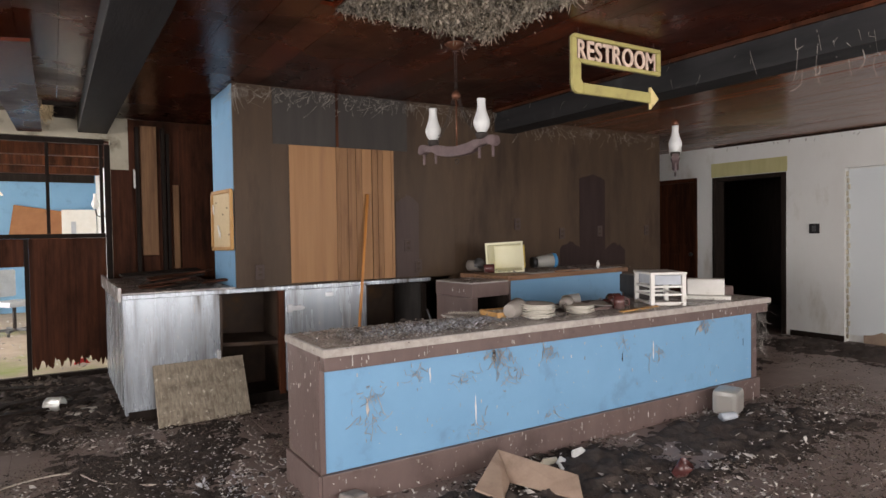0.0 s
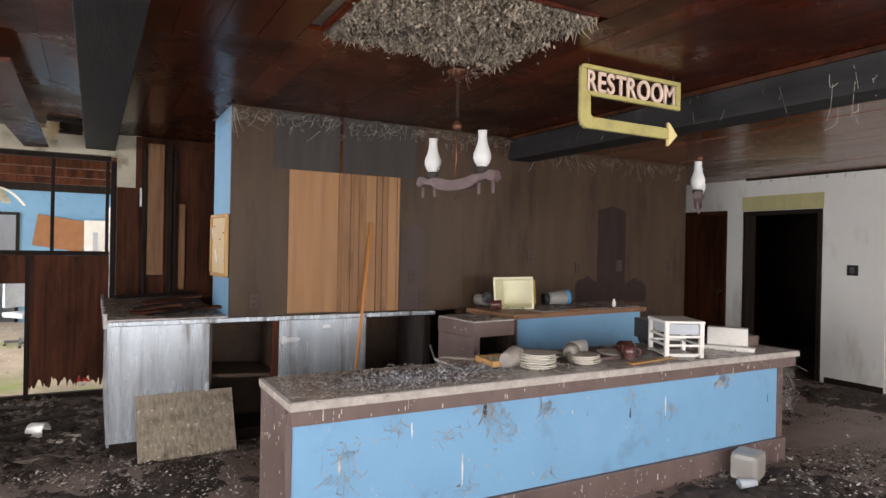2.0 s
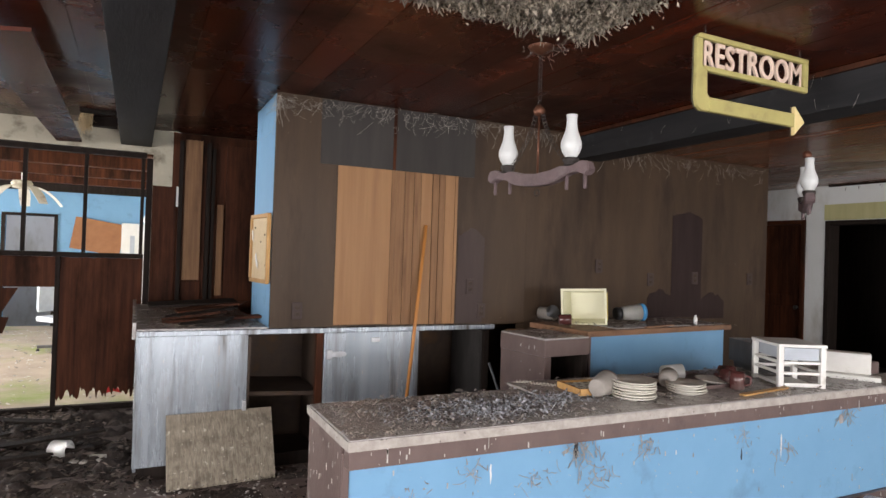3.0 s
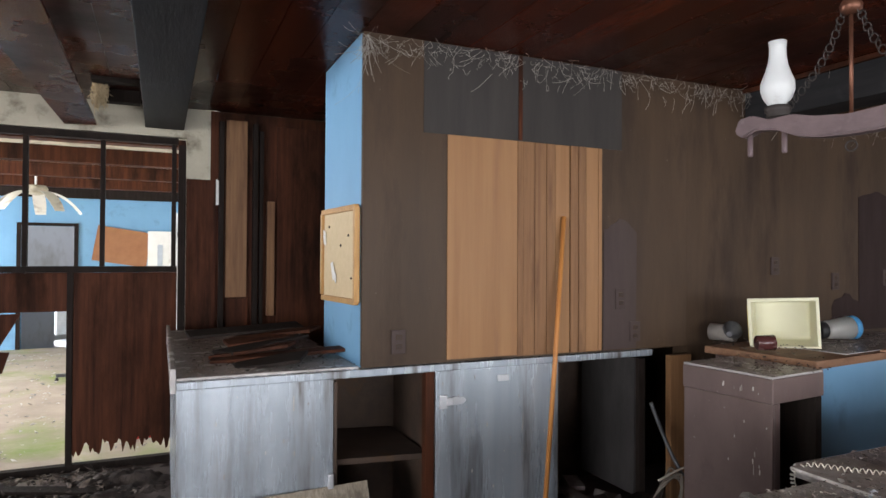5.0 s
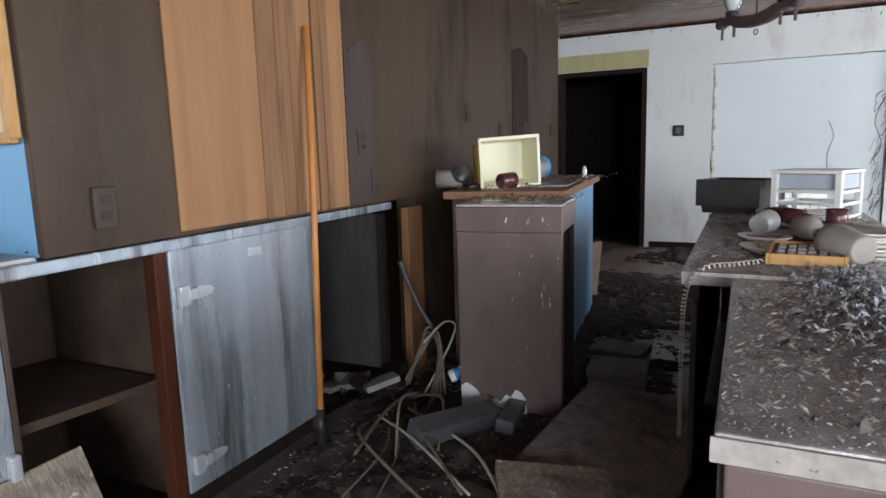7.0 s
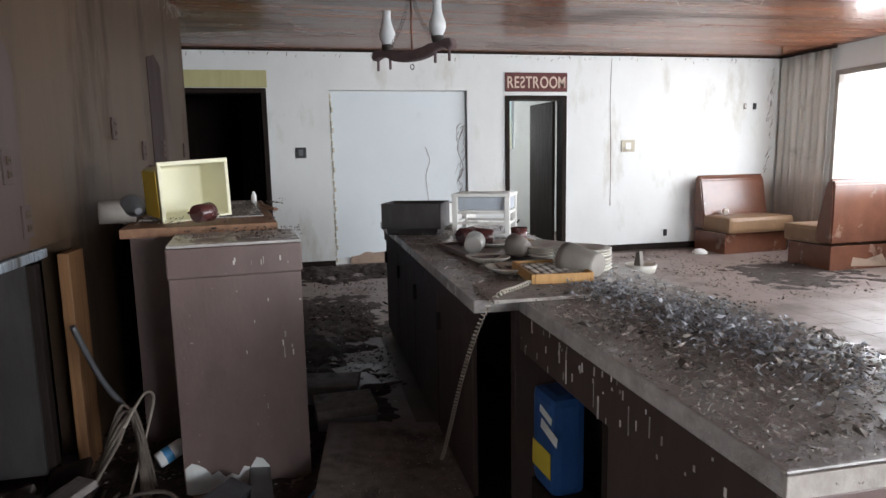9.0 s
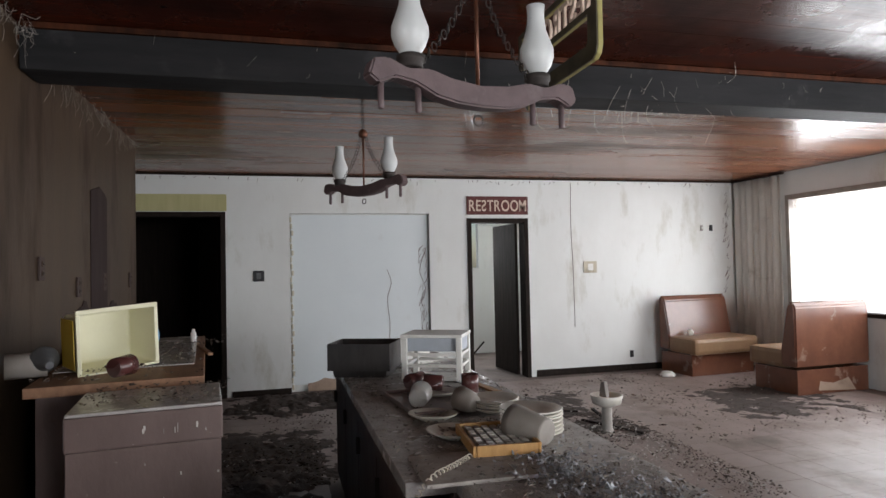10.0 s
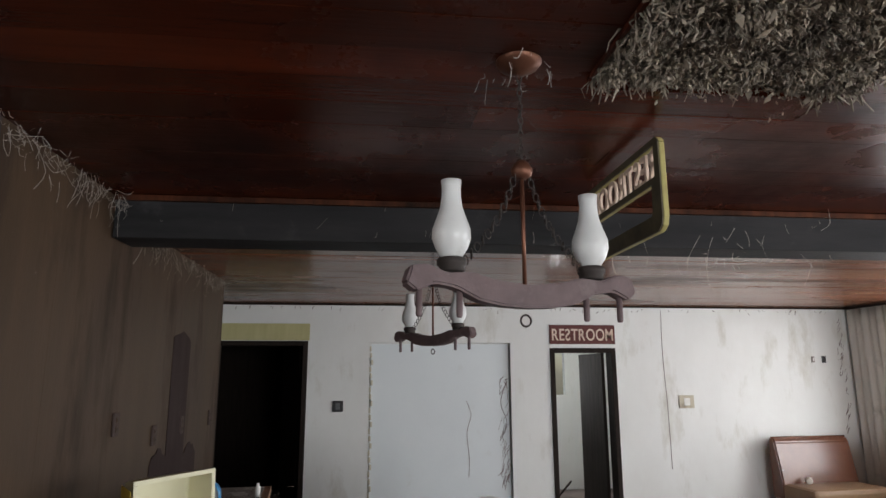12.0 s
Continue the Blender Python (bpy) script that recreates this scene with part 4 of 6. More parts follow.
part("edge_strip", boxes((1.084, 1.091, 3.175, 3.785, 0.733, CT - 0.004), bevel=0.002), "edge", co, "pale chipped edge strip")
# apron and back panel wear a darker paint that stands in for shade
part("apron", boxes((1.113, 2.28, 3.752, 3.775, 0.60, 0.728), bevel=0.004), "plum_patch", co)
part("back_panel", boxes((1.133, 1.70, 3.73, 3.75, F, 0.60), bevel=0.003), "plum_patch", co)
part("divider", boxes((1.70, 1.73, 3.30, 3.75, F, 0.60), bevel=0.003), "black_wood", co)
part("divider", boxes((2.345, 2.395, 3.30, 3.77, F, 0.728), bevel=0.004), "plum_patch", co)
part("bottom_shelf", boxes((1.74, 2.335, 3.31, 3.73, 0.0, 0.02), bevel=0.003), "black_wood", co)
for k in range(4):
    x0 = 2.415 + k * 0.608
    d = part("door", boxes((x0, x0 + 0.595, 3.885, 3.905, 0.02, 0.655), bevel=0.004), "plum_patch", co)
    part("pull", boxes((x0 + 0.52, x0 + 0.54, 3.906, 3.925, 0.50, 0.58), bevel=0.004), "iron", d)
part("back_rail", boxes((2.40, 4.85, 3.88, 3.915, 0.656, 0.728), bevel=0.004), "plum_patch", co)

for x0, z0, h, w, m_ in ((2.06, 0.30, 0.085, 0.006, "paper"), (3.62, 0.48, 0.07, 0.007, "paper"), (1.36, 0.42, 0.05, 0.008, "pale_flake"), (3.30, 0.46, 0.035, 0.006, "dark_patch"), (2.20, 0.60, 0.05, 0.014, "dark_patch"), (4.15, 0.58, 0.03, 0.03, "dirty"), (1.75, 0.55, 0.05, 0.005, "paper"), (4.70, 0.42, 0.03, 0.004, "dark_patch")):
    rq = random.Random(int(x0 * 1000))
    pts = [(x0 + w * math.sin(a) * rq.uniform(0.4, 1.2), z0 + h * math.cos(a) * rq.uniform(0.7, 1.1)) for a in [k * math.pi / 7 for k in range(14)]]
    part("scuff", slab(pts, 0.0015), "laminate" if m_ == "dirty" else m_, co, m=pose(0, KF - 0.0018, 0))

# detergent bag and trash bucket in the open bay
bg = thing("detergent_bag", "blue printed detergent bag in the open counter bay", "bag", m=pose(2.25, 3.65, 0.12, 0, 0, 4))
bm = bmesh.new()
box(bm, -0.085, 0.085, -0.06, 0.06, 0, 0.34, 0.03)
part("bag", bm, "bag_blue", bg)
part("print", boxes((-0.07, 0.07, 0.0605, 0.063, 0.06, 0.15), bevel=0.001), "bag_yellow", bg, "yellow band")
part("print", boxes((-0.07, 0.05, 0.0605, 0.063, 0.21, 0.245), bevel=0.001), "paper", bg, m=pose(0, 0, 0, 0, -12, 0))
part("print", boxes((-0.02, 0.07, 0.0605, 0.063, 0.26, 0.285), bevel=0.001), "paper", bg, m=pose(0, 0, 0, 0, -12, 0))
solo("carton_stack", boxes((-0.11, 0.085, -0.07, 0.07, 0, 0.097), bevel=0.006), "black_wood", "dark box under the detergent bag", "box", m=pose(2.25, 3.64, 0.0215, 0, 0, 4))
solo("bucket", lathe([(0.13, 0), (0.15, 0.15), (0.155, 0.155), (0.145, 0.155), (0.125, 0.012)], 24), "clear", "cloudy plastic tub in the counter bay", "bucket", m=pose(1.88, 3.60, 0.022))


# ---- things on the counter ----
def plate_stack(x, y, n, r, label):
    for k in range(n):
        tilt = random.Random(k + int(r * 1000)).uniform(-1.2, 1.2)
        solo("plate", lathe([(r * 0.55, 0), (r * 0.62, 0.004), (r * 0.95, 0.017), (r, 0.022), (r * 0.97, 0.0245), (r * 0.6, 0.010), (0.001, 0.009)], 28), "plate", label, "plate", "stacked plates", m=pose(x + 0.002 * tilt, y - 0.002 * tilt, CT + 0.001 + 0.0125 * k, tilt, -tilt, 40 * k))


plate_stack(2.65, 3.39, 7, 0.115, "cream china plate in a tall dusty stack")
plate_stack(3.03, 3.40, 4, 0.105, "cream china plate in a low dusty stack")
for x, y, r in ((2.70, 3.66, 0.11), (2.98, 3.68, 0.10), (3.42, 3.55, 0.11)):
    solo("plate", lathe([(r * 0.55, 0), (r * 0.62, 0.004), (r * 0.95, 0.02), (r, 0.026), (r * 0.96, 0.027), (r * 0.6, 0.010), (0.001, 0.009)], 28), "plate", "single dusty plate lying on the counter", "plate", m=pose(x, y, CT + 0.002, 2, 1, 0))
solo("jug", lathe([(0.040, 0), (0.046, 0.008), (0.052, 0.06), (0.060, 0.12), (0.063, 0.15), (0.058, 0.15), (0.048, 0.07), (0.040, 0.012)], 24), "grey_plastic", "dusty plastic jug lying on its side", "jug", m=pose(2.44, 3.42, CT + 0.060, 86, 0, 118))
solo("beaker", lathe([(0.038, 0), (0.042, 0.005), (0.05, 0.12), (0.046, 0.12), (0.036, 0.008)], 20), "clear", "clear tumbler lying on its side", "tumbler", m=pose(3.16, 3.70, CT + 0.05, 88, 0, 70))


def mug(x, y, turn, tip=0):
    t = thing("mug", "maroon glazed mug dulled with dust", "mug", "maroon mugs", pose(x, y, CT + (0.042 if tip else 0.001), tip, 0, turn))
    part("cup", lathe([(0.034, 0), (0.04, 0.006), (0.041, 0.05), (0.043, 0.095), (0.039, 0.095), (0.037, 0.05), (0.034, 0.008)], 22), "mug", t)
    part("handle", tube(bmesh.new(), curve([(0.040, 0, 0.075), (0.068, 0, 0.07), (0.07, 0, 0.035), (0.040, 0, 0.022)], 6), 0.006), "mug", t)


mug(3.41, 3.39, -40)
mug(3.58, 3.66, 30, 88)
mug(3.50, 3.50, 160, 86)
solo("cup", lathe([(0.03, 0), (0.045, 0.03), (0.052, 0.09), (0.047, 0.09), (0.04, 0.03), (0.02, 0.006)], 22), "grey_plastic", "dusty stoneware cup tipped over", "cup", m=pose(2.98, 3.50, CT + 0.05, 82, 0, 120))
tr = thing("serving_tray", "dark serving tray under dusty dishes", "tray", m=pose(3.28, 3.60, CT + 0.002, 0, 0, 6))
part("tray_base", boxes((-0.24, 0.24, -0.16, 0.16, 0, 0.008), bevel=0.003), "brown_paint", tr)
for r in ((-0.25, 0.25, -0.172, -0.161, 0, 0.022), (-0.25, 0.25, 0.161, 0.172, 0, 0.022), (-0.252, -0.241, -0.16, 0.16, 0, 0.022), (0.241, 0.252, -0.16, 0.16, 0, 0.022)):
    part("rim", boxes(r, bevel=0.003), "brown_paint", tr)
solo("paddle", boxes((-0.22, 0.22, -0.02, 0.02, 0, 0.012), bevel=0.005), "cork_frame", "yellow-brown wooden paddle lying on the counter", "paddle", m=pose(3.50, 3.28, CT + 0.001, 0, 0, 8))
kb = thing("key_tray", "shallow wooden tray with a grid of cells", "tray", m=pose(2.54, 3.565, CT + 0.014, 0, 0, -5))
part("base", boxes((-0.14, 0.14, -0.10, 0.10, 0, 0.02), bevel=0.003), "grey_plastic", kb)
for r in ((-0.15, 0.15, -0.112, -0.101, 0, 0.035), (-0.15, 0.15, 0.101, 0.112, 0, 0.035), (-0.152, -0.141, -0.10, 0.10, 0, 0.035), (0.141, 0.152, -0.10, 0.10, 0, 0.035)):
    part("rail", boxes(r, bevel=0.002), "cork_frame", kb)
for i in range(9):
    for j in range(6):
        part("key", boxes((-0.127 + i * 0.029, -0.105 + i * 0.029, -0.088 + j * 0.030, -0.066 + j * 0.030, 0.0205, 0.029), bevel=0.003), "plate" if (i + j) % 3 else "grey_plastic", kb)
solo("shelf_panel", boxes((-0.14, 0.14, -0.182, 0.182, 0, 0.012), bevel=0.003), "edge", "pale edged panel lying across the counter", "board", m=pose(2.345, 3.70, CT + 0.001, 0, 0, -1))


def coil(pts, turns, r, wire):
    base = curve(pts, 60)
    n = len(base) * 3
    out = []
    run = [0.0]
    for a, b in zip(base, base[1:]):
        run.append(run[-1] + (b - a).length)
    for i in range(n):
        at = run[-1] * i / (n - 1)
        k = min(max(int(np.searchsorted(run, at)) - 1, 0), len(base) - 2)
        p = base[k].lerp(base[k + 1], (at - run[k]) / max(run[k + 1] - run[k], 1e-6))
        d = (base[k + 1] - base[k]).normalized()
        a = Vector((0, 0, 1)).cross(d)
        a = a.normalized() if a.length > 1e-3 else Vector((1, 0, 0))
        b = d.cross(a)
        th = 2 * math.pi * turns * i / (n - 1)
        out.append(p + r * (math.cos(th) * a + math.sin(th) * b))
    return tube(bmesh.new(), out, wire, 5)


solo("telephone_cord", coil([(2.40, 3.70, CT + 0.022), (2.33, 3.77, CT + 0.022), (2.25, 3.86, CT + 0.018), (2.26, 3.912, CT - 0.06), (2.44, 3.935, 0.46), (2.70, 3.955, 0.05), (2.76, 3.97, F + 0.06)], 64, 0.0068, 0.0021), "cord", "coiled ivory telephone cord hanging off the counter", "cord")

dr = thing("drawer_unit", "dirty white plastic drawer frame with empty runners", "drawer unit", m=pose(3.70, 3.345, CT + 0.001, 0, 0, -27))
DW, DD, DH = 0.27, 0.33, 0.232
for x, y in ((0, 0), (DW - 0.03, 0), (0, DD - 0.03), (DW - 0.03, DD - 0.03)):
    part("corner_post", boxes((x, x + 0.03, y, y + 0.03, 0, DH), bevel=0.004), "white_plastic", dr)
part("top", boxes((-0.004, DW + 0.004, -0.004, DD + 0.004, DH, DH + 0.018), bevel=0.004), "white_plastic", dr)
part("floor_panel", boxes((0.031, DW - 0.031, 0.031, DD - 0.031, 0, 0.012), bevel=0.003), "white_plastic", dr)
part("drawer", boxes((0.035, DW - 0.035, 0.01, DD - 0.01, DH - 0.075, DH - 0.004), bevel=0.004), "grey_drawer", dr, "translucent grey top drawer")
for z in (0.075, 0.135):
    for r in ((0.031, DW - 0.031, 0.004, 0.022), (0.031, DW - 0.031, DD - 0.022, DD - 0.004), (0.004, 0.022, 0.031, DD - 0.031), (DW - 0.022, DW - 0.004, 0.031, DD - 0.031)):
        part("runner", boxes((*r, z, z + 0.016), bevel=0.002), "white_plastic", dr)
for r in ((0.031, DW - 0.031, 0.0, 0.026), (0.0, 0.026, 0.031, DD - 0.031)):
    part("runner", boxes((*r, 0.013, 0.028), bevel=0.002), "white_plastic", dr)
bn = bmesh.new()
a = [bn.verts.new(p) for p in ((-0.15, -0.11, 0), (0.15, -0.11, 0), (0.15, 0.11, 0), (-0.15, 0.11, 0), (-0.18, -0.135, 0.19), (0.18, -0.135, 0.19), (0.18, 0.135, 0.19), (-0.18, 0.135, 0.19))]
for q in ((3, 2, 1, 0), (4, 5, 6, 7), (0, 1, 5, 4), (1, 2, 6, 5), (2, 3, 7, 6), (3, 0, 4, 7)):
    bn.faces.new([a[i] for i in q])
bmesh.ops.inset_region(bn, faces=[max(bn.faces, key=lambda f: f.calc_center_median().z)], thickness=0.012, depth=0)
top = max(bn.faces, key=lambda f: f.calc_center_median().z - 0.1 * (len(f.verts) < 4) + 0.001 * f.calc_area())
r = bmesh.ops.extrude_face_region(bn, geom=[top])
bmesh.ops.translate(bn, vec=(0, 0, -0.15), verts=[v for v in r["geom"] if isinstance(v, bmesh.types.BMVert)])
bmesh.ops.delete(bn, geom=[top], context="FACES") if top.is_valid else None
bmesh.ops.recalc_face_normals(bn, faces=bn.faces)
solo("plastic_bin", bn, "bin", "scuffed black plastic bin on the counter end", "bin", m=pose(4.15, 3.795, CT + 0.001, 0, 0, 66))
solo("wrapped_box", boxes((-0.14, 0.14, -0.05, 0.05, 0, 0.13), bevel=0.008), "white_plastic", "dirty white box on the counter", "box", m=pose(4.50, 3.46, CT + 0.03, 0, 0, -56))
solo("white_batten", boxes((-0.18, 0.18, -0.05, 0.05, 0, 0.028), bevel=0.004), "white_plastic", "dirty white batten under the box", "batten", m=pose(4.44, 3.41, CT + 0.001, 0, 0, -58))
solo("dark_block", boxes((-0.06, 0.06, -0.05, 0.05, 0, 0.08), bevel=0.008), "brown_paint", "small brown block on the counter end", "block", m=pose(4.80, 3.50, CT + 0.001))


# ---- back cabinets ----
cab = thing("brown_cabinet", "tall narrow brown cabinet scuffed white at its foot", "cabinet", m=pose(2.85, 4.72, 0, 0, 0, 6) @ pose(-2.85, -4.72, 0))
CX, C0, C1 = 2.85, 4.475, 4.96
part("end_panel", boxes((CX, CX + 0.02, C0, C1, F, 0.80), bevel=0.004), "brown_paint", cab)
part("top", boxes((CX - 0.005, CX + 0.41, C0 - 0.006, C1 + 0.004, 0.801, 0.915), bevel=0.006), "brown_paint", cab, "thick brown top under dirt")
part("dirt_layer", boxes((CX - 0.004, CX + 0.41, C0 - 0.004, C1, 0.916, 0.928), bevel=0.004), "laminate", cab)
part("back_panel", boxes((CX + 0.021, CX + 0.40, C1 - 0.02, C1, F, 0.799), bevel=0.003), "brown_paint", cab)
part("front_stile", boxes((CX + 0.021, CX + 0.06, C0, C0 + 0.02, F, 0.799), bevel=0.003), "brown_paint", cab)
part("front_stile", boxes((CX + 0.35, CX + 0.40, C0, C0 + 0.02, F, 0.799), bevel=0.003), "black_wood", cab)
part("inner_panel", boxes((CX + 0.38, CX + 0.40, C0 + 0.021, C1 - 0.021, F, 0.799)), "black_wood", cab)
rr = random.Random(6)
out = [(C0 + 0.16, F + 0.006), (C1 - 0.005, F + 0.006)]
for k in range(14):
    u = k / 13
    out.append((C1 - 0.005 - u * (C1 - C0 - 0.17), F + 0.105 - 0.03 * u + 0.03 * math.sin(u * 9) + rr.uniform(-0.03, 0.025)))
part("bare_scuff", slab(out, 0.003, "x"), "white_wall", cab, "chipped white scuff", m=pose(CX - 0.004, 0, 0))

cu = thing("blue_cabinet", "sky-blue fronted cabinet with a wooden top", "cabinet", m=pose(3.255, 5.23, 0, 0, 0, 6) @ pose(-3.255, -5.23, 0))
B0, B1 = 3.315, 4.93
part("front_panel", boxes((B0 + 0.02, B1, 4.62, 4.64, F, 0.907), bevel=0.003), "blue", cu)
part("end_panel", boxes((B0, B0 + 0.019, 4.62, 5.20, F, 0.907), bevel=0.003), "brown_paint", cu)
part("end_panel", boxes((B1 - 0.02, B1, 4.641, 5.20, F, 0.907), bevel=0.003), "brown_paint", cu)
part("back_panel", boxes((B0 + 0.02, B1 - 0.021, 5.18, 5.20, F, 0.907)), "black_wood", cu)
part("worktop", boxes((B0 - 0.06, B1 + 0.04, 4.575, 5.23, 0.912, 0.954), bevel=0.005), "worktop", cu, "bare wooden worktop")
part("dirt_layer", boxes((B0 + 0.3, B1, 4.62, 5.2, 0.9545, 0.960), bevel=0.002), "laminate", cu)
WT = 0.961
# dish tub lying on its side, base to the room
tb = thing("dish_tub", "yellowed plastic dish tub tipped on its side", "tub", m=pose(3.74, 5.085, WT + 0.022, 3, 2, 220))
bt = bmesh.new()
o = [(0, -0.148, 0.0), (0, 0.148, 0.0), (0, 0.148, 0.235), (0, -0.148, 0.235), (0.19, -0.168, -0.018), (0.19, 0.168, -0.018), (0.19, 0.168, 0.255), (0.19, -0.168, 0.255)]
v = [bt.verts.new(p) for p in o]
for q in ((0, 1, 5, 4), (1, 2, 6, 5), (2, 3, 7, 6), (3, 0, 4, 7), (3, 2, 1, 0)):
    bt.faces.new([v[i] for i in q])
bmesh.ops.recalc_face_normals(bt, faces=bt.faces)
bmesh.ops.bevel(bt, geom=[e for e in bt.edges if not e.is_boundary], offset=0.016, segments=3, profile=0.5, affect="EDGES")
r = bmesh.ops.solidify(bt, geom=list(bt.faces), thickness=0.004)
part("shell", bt, "tub", tb)
for y in (-0.1595, 0.1568):
    part("yellow_side", boxes((0.02, 0.18, -0.0015, 0.0015, 0.012, 0.225), bevel=0.0008), "tub_yellow", tb, "yellowed plastic side", m=pose(0, y * 1.005, 0, 0, 0, -7.5 if y < 0 else 7.5))
part("rim", boxes((0.188, 0.20, -0.182, 0.182, -0.020, -0.008), (0.188, 0.20, -0.182, 0.182, 0.248, 0.268), (0.188, 0.20, -0.182, -0.164, -0.008, 0.248), (0.188, 0.20, 0.164, 0.182, -0.008, 0.248), bevel=0.004), "tub", tb)
ms = thing("mug", "maroon mug lying on the wooden worktop", "mug", "maroon mugs", pose(3.315, 4.925, WT + 0.044, 88, 0, 60))
part("cup", lathe([(0.034, 0), (0.04, 0.006), (0.041, 0.05), (0.043, 0.095), (0.039, 0.095), (0.037, 0.05), (0.034, 0.008)], 22), "mug", ms)
part("handle", tube(bmesh.new(), curve([(0.040, 0, 0.075), (0.068, 0, 0.07), (0.07, 0, 0.035), (0.040, 0, 0.022)], 6), 0.006), "mug", ms)
bd = thing("blender_jar", "dusty clear blender jar with a blue lid lying down", "blender", m=pose(4.02, 5.02, WT + 0.075, 86, 0, 75))
part("jar", lathe([(0.05, 0), (0.055, 0.02), (0.07, 0.17), (0.066, 0.17), (0.05, 0.025)], 20), "clear", bd)
part("collar", lathe([(0.05, -0.05), (0.055, -0.03), (0.052, -0.002)], 20), "black_plastic", bd)
part("lid", lathe([(0.06, 0.172), (0.072, 0.176), (0.072, 0.205), (0.03, 0.215)], 20), "cyan_plastic", bd)
solo("shower_head", lathe([(0.015, 0), (0.02, 0.03), (0.055, 0.08), (0.058, 0.095), (0.05, 0.1)], 20), "metal_grey", "grey perforated strainer head on the worktop", "strainer", m=pose(3.40, 5.18, WT + 0.058, 80, 0, 120))
solo("coffee_can", lathe([(0.05, 0), (0.052, 0.003), (0.052, 0.15), (0.047, 0.15), (0.046, 0.01)], 22), "grey_plastic", "grey cup lying behind the tub", "cup", m=pose(3.50, 5.22, WT + 0.054, 90, 0, 200))
solo("small_bottle", lathe([(0.016, 0), (0.017, 0.05), (0.009, 0.062), (0.009, 0.075)], 12), "paper", "small white bottle standing on the worktop", "bottle", m=pose(4.62, 4.78, WT + 0.001))
solo("worktop_litter_stick", boxes((-0.2, 0.2, -0.012, 0.012, 0, 0.014), bevel=0.004), "worktop", "thin wooden stick lying on the worktop", "stick", m=pose(4.1, 4.66, WT + 0.001, 0, 0, 14))


# ---- lamps ----
def chandelier(x, y, z, turn, ceiling, label, k=0.98):
    """An ox-yoke lamp: z is the height of the yoke's middle."""
    t = thing("chandelier", label, "chandelier", "yoke chandeliers", pose(x, y, z, 0, 0, turn))
    S = 0.222 * k
    up = [(-0.36, 0.0), (-0.345, 0.045), (-0.30, 0.052), (-0.24, 0.03), (-0.17, 0.036), (-0.10, 0.018), (0.0, 0.008), (0.10, 0.018), (0.17, 0.036), (0.24, 0.03), (0.30, 0.052), (0.345, 0.045), (0.36, 0.0)]
    lo = [(0.33, -0.022), (0.28, 0.0), (0.22, -0.008), (0.15, -0.040), (0.08, -0.052), (0.0, -0.055), (-0.08, -0.052), (-0.15, -0.040), (-0.22, -0.008), (-0.28, 0.0), (-0.33, -0.022)]
    bm = slab([(u * k, v) for u, v in up + lo], 0.055)
    bmesh.ops.translate(bm, vec=(0, -0.0275, 0), verts=bm.verts)
    bmesh.ops.bevel(bm, geom=list(bm.edges), offset=0.006, segments=2, affect="EDGES")
    part("yoke", bm, "yoke", t, "plum-brown carved wooden yoke")
    for s in (-1, 1):
        part("lamp_cup", lathe([(0.030, 0), (0.036, 0.006), (0.034, 0.016), (0.040, 0.02), (0.040, 0.036), (0.034, 0.04)], 20), "iron", t, m=pose(S * s, 0, 0.034))
        part("glass_chimney", chimney_glass(), "opal", t, "frosted white glass chimney", m=pose(S * s, 0, 0.072))
        for q in (0.20, 0.315):
            part("peg", lathe([(0.006, -0.075), (0.009, -0.07), (0.009, 0.0)], 10), "yoke", t, m=pose(q * k * s, 0, -0.01))
        p = Vector((0.21 * k * s, 0, 0.04))
        e = Vector((0.02 * s, 0, 0.335))
        for i_ in range(15):
            c = p.lerp(e, (i_ + 0.5) / 15) + Vector((0.05 * s * math.sin(math.pi * (i_ + 0.5) / 15) * -0.6, 0, 0))
            ring = [c + Vector((0.010 * math.cos(a) * (1 if i_ % 2 else 0.25), 0.010 * math.cos(a) * (0.25 if i_ % 2 else 1), 0.014 * math.sin(a))) for a in [i * math.pi / 4 for i in range(9)]]
            part("chain_link", tube(bmesh.new(), ring, 0.0022, 5), "iron", t)
    part("rod", lathe([(0.006, 0.0), (0.006, 0.35)], 10), "copper", t)
    part("hub", lathe([(0.012, 0.315), (0.028, 0.325), (0.032, 0.345), (0.02, 0.365), (0.006, 0.375)], 18), "copper", t)
    part("ring", tube(bmesh.new(), [(0.016 * math.cos(a), 0, -0.088 + 0.016 * math.sin(a)) for a in [i * math.pi / 6 for i in range(13)]], 0.003, 6), "iron", t)
    top = ceiling - z
    part("canopy", lathe([(0.008, top - 0.045), (0.03, top - 0.035), (0.058, top - 0.02), (0.07, top - 0.004), (0.07, top - 0.001)], 24), "copper", t)
    n = int((top - 0.045 - 0.375) / 0.022)
    for i_ in range(n + 1):
        c = Vector((0, 0, 0.385 + i_ * 0.022))
        ring = [c + Vector((0.009 * math.cos(a) * (1 if i_ % 2 else 0.2), 0.009 * math.cos(a) * (0.2 if i_ % 2 else 1), 0.014 * math.sin(a))) for a in [i * math.pi / 4 for i in range(9)]]
        part("chain_link", tube(bmesh.new(), ring, 0.0022, 5), "iron", t)


chandelier(2.24, 3.70, 1.903, -76, CZ, "yoke chandelier with two white glass chimneys, hung near the hole")
chandelier(4.485, 3.74, 1.90, 38, CF, "yoke chandelier with two white glass chimneys, beyond the beam")


# ---- signs ----
sg = thing("restroom_arrow_sign", "olive-yellow hanging sign with cut-out letters and an arrow", "sign", m=pose(2.66, 3.05, -0.033, 0, 0, 0))
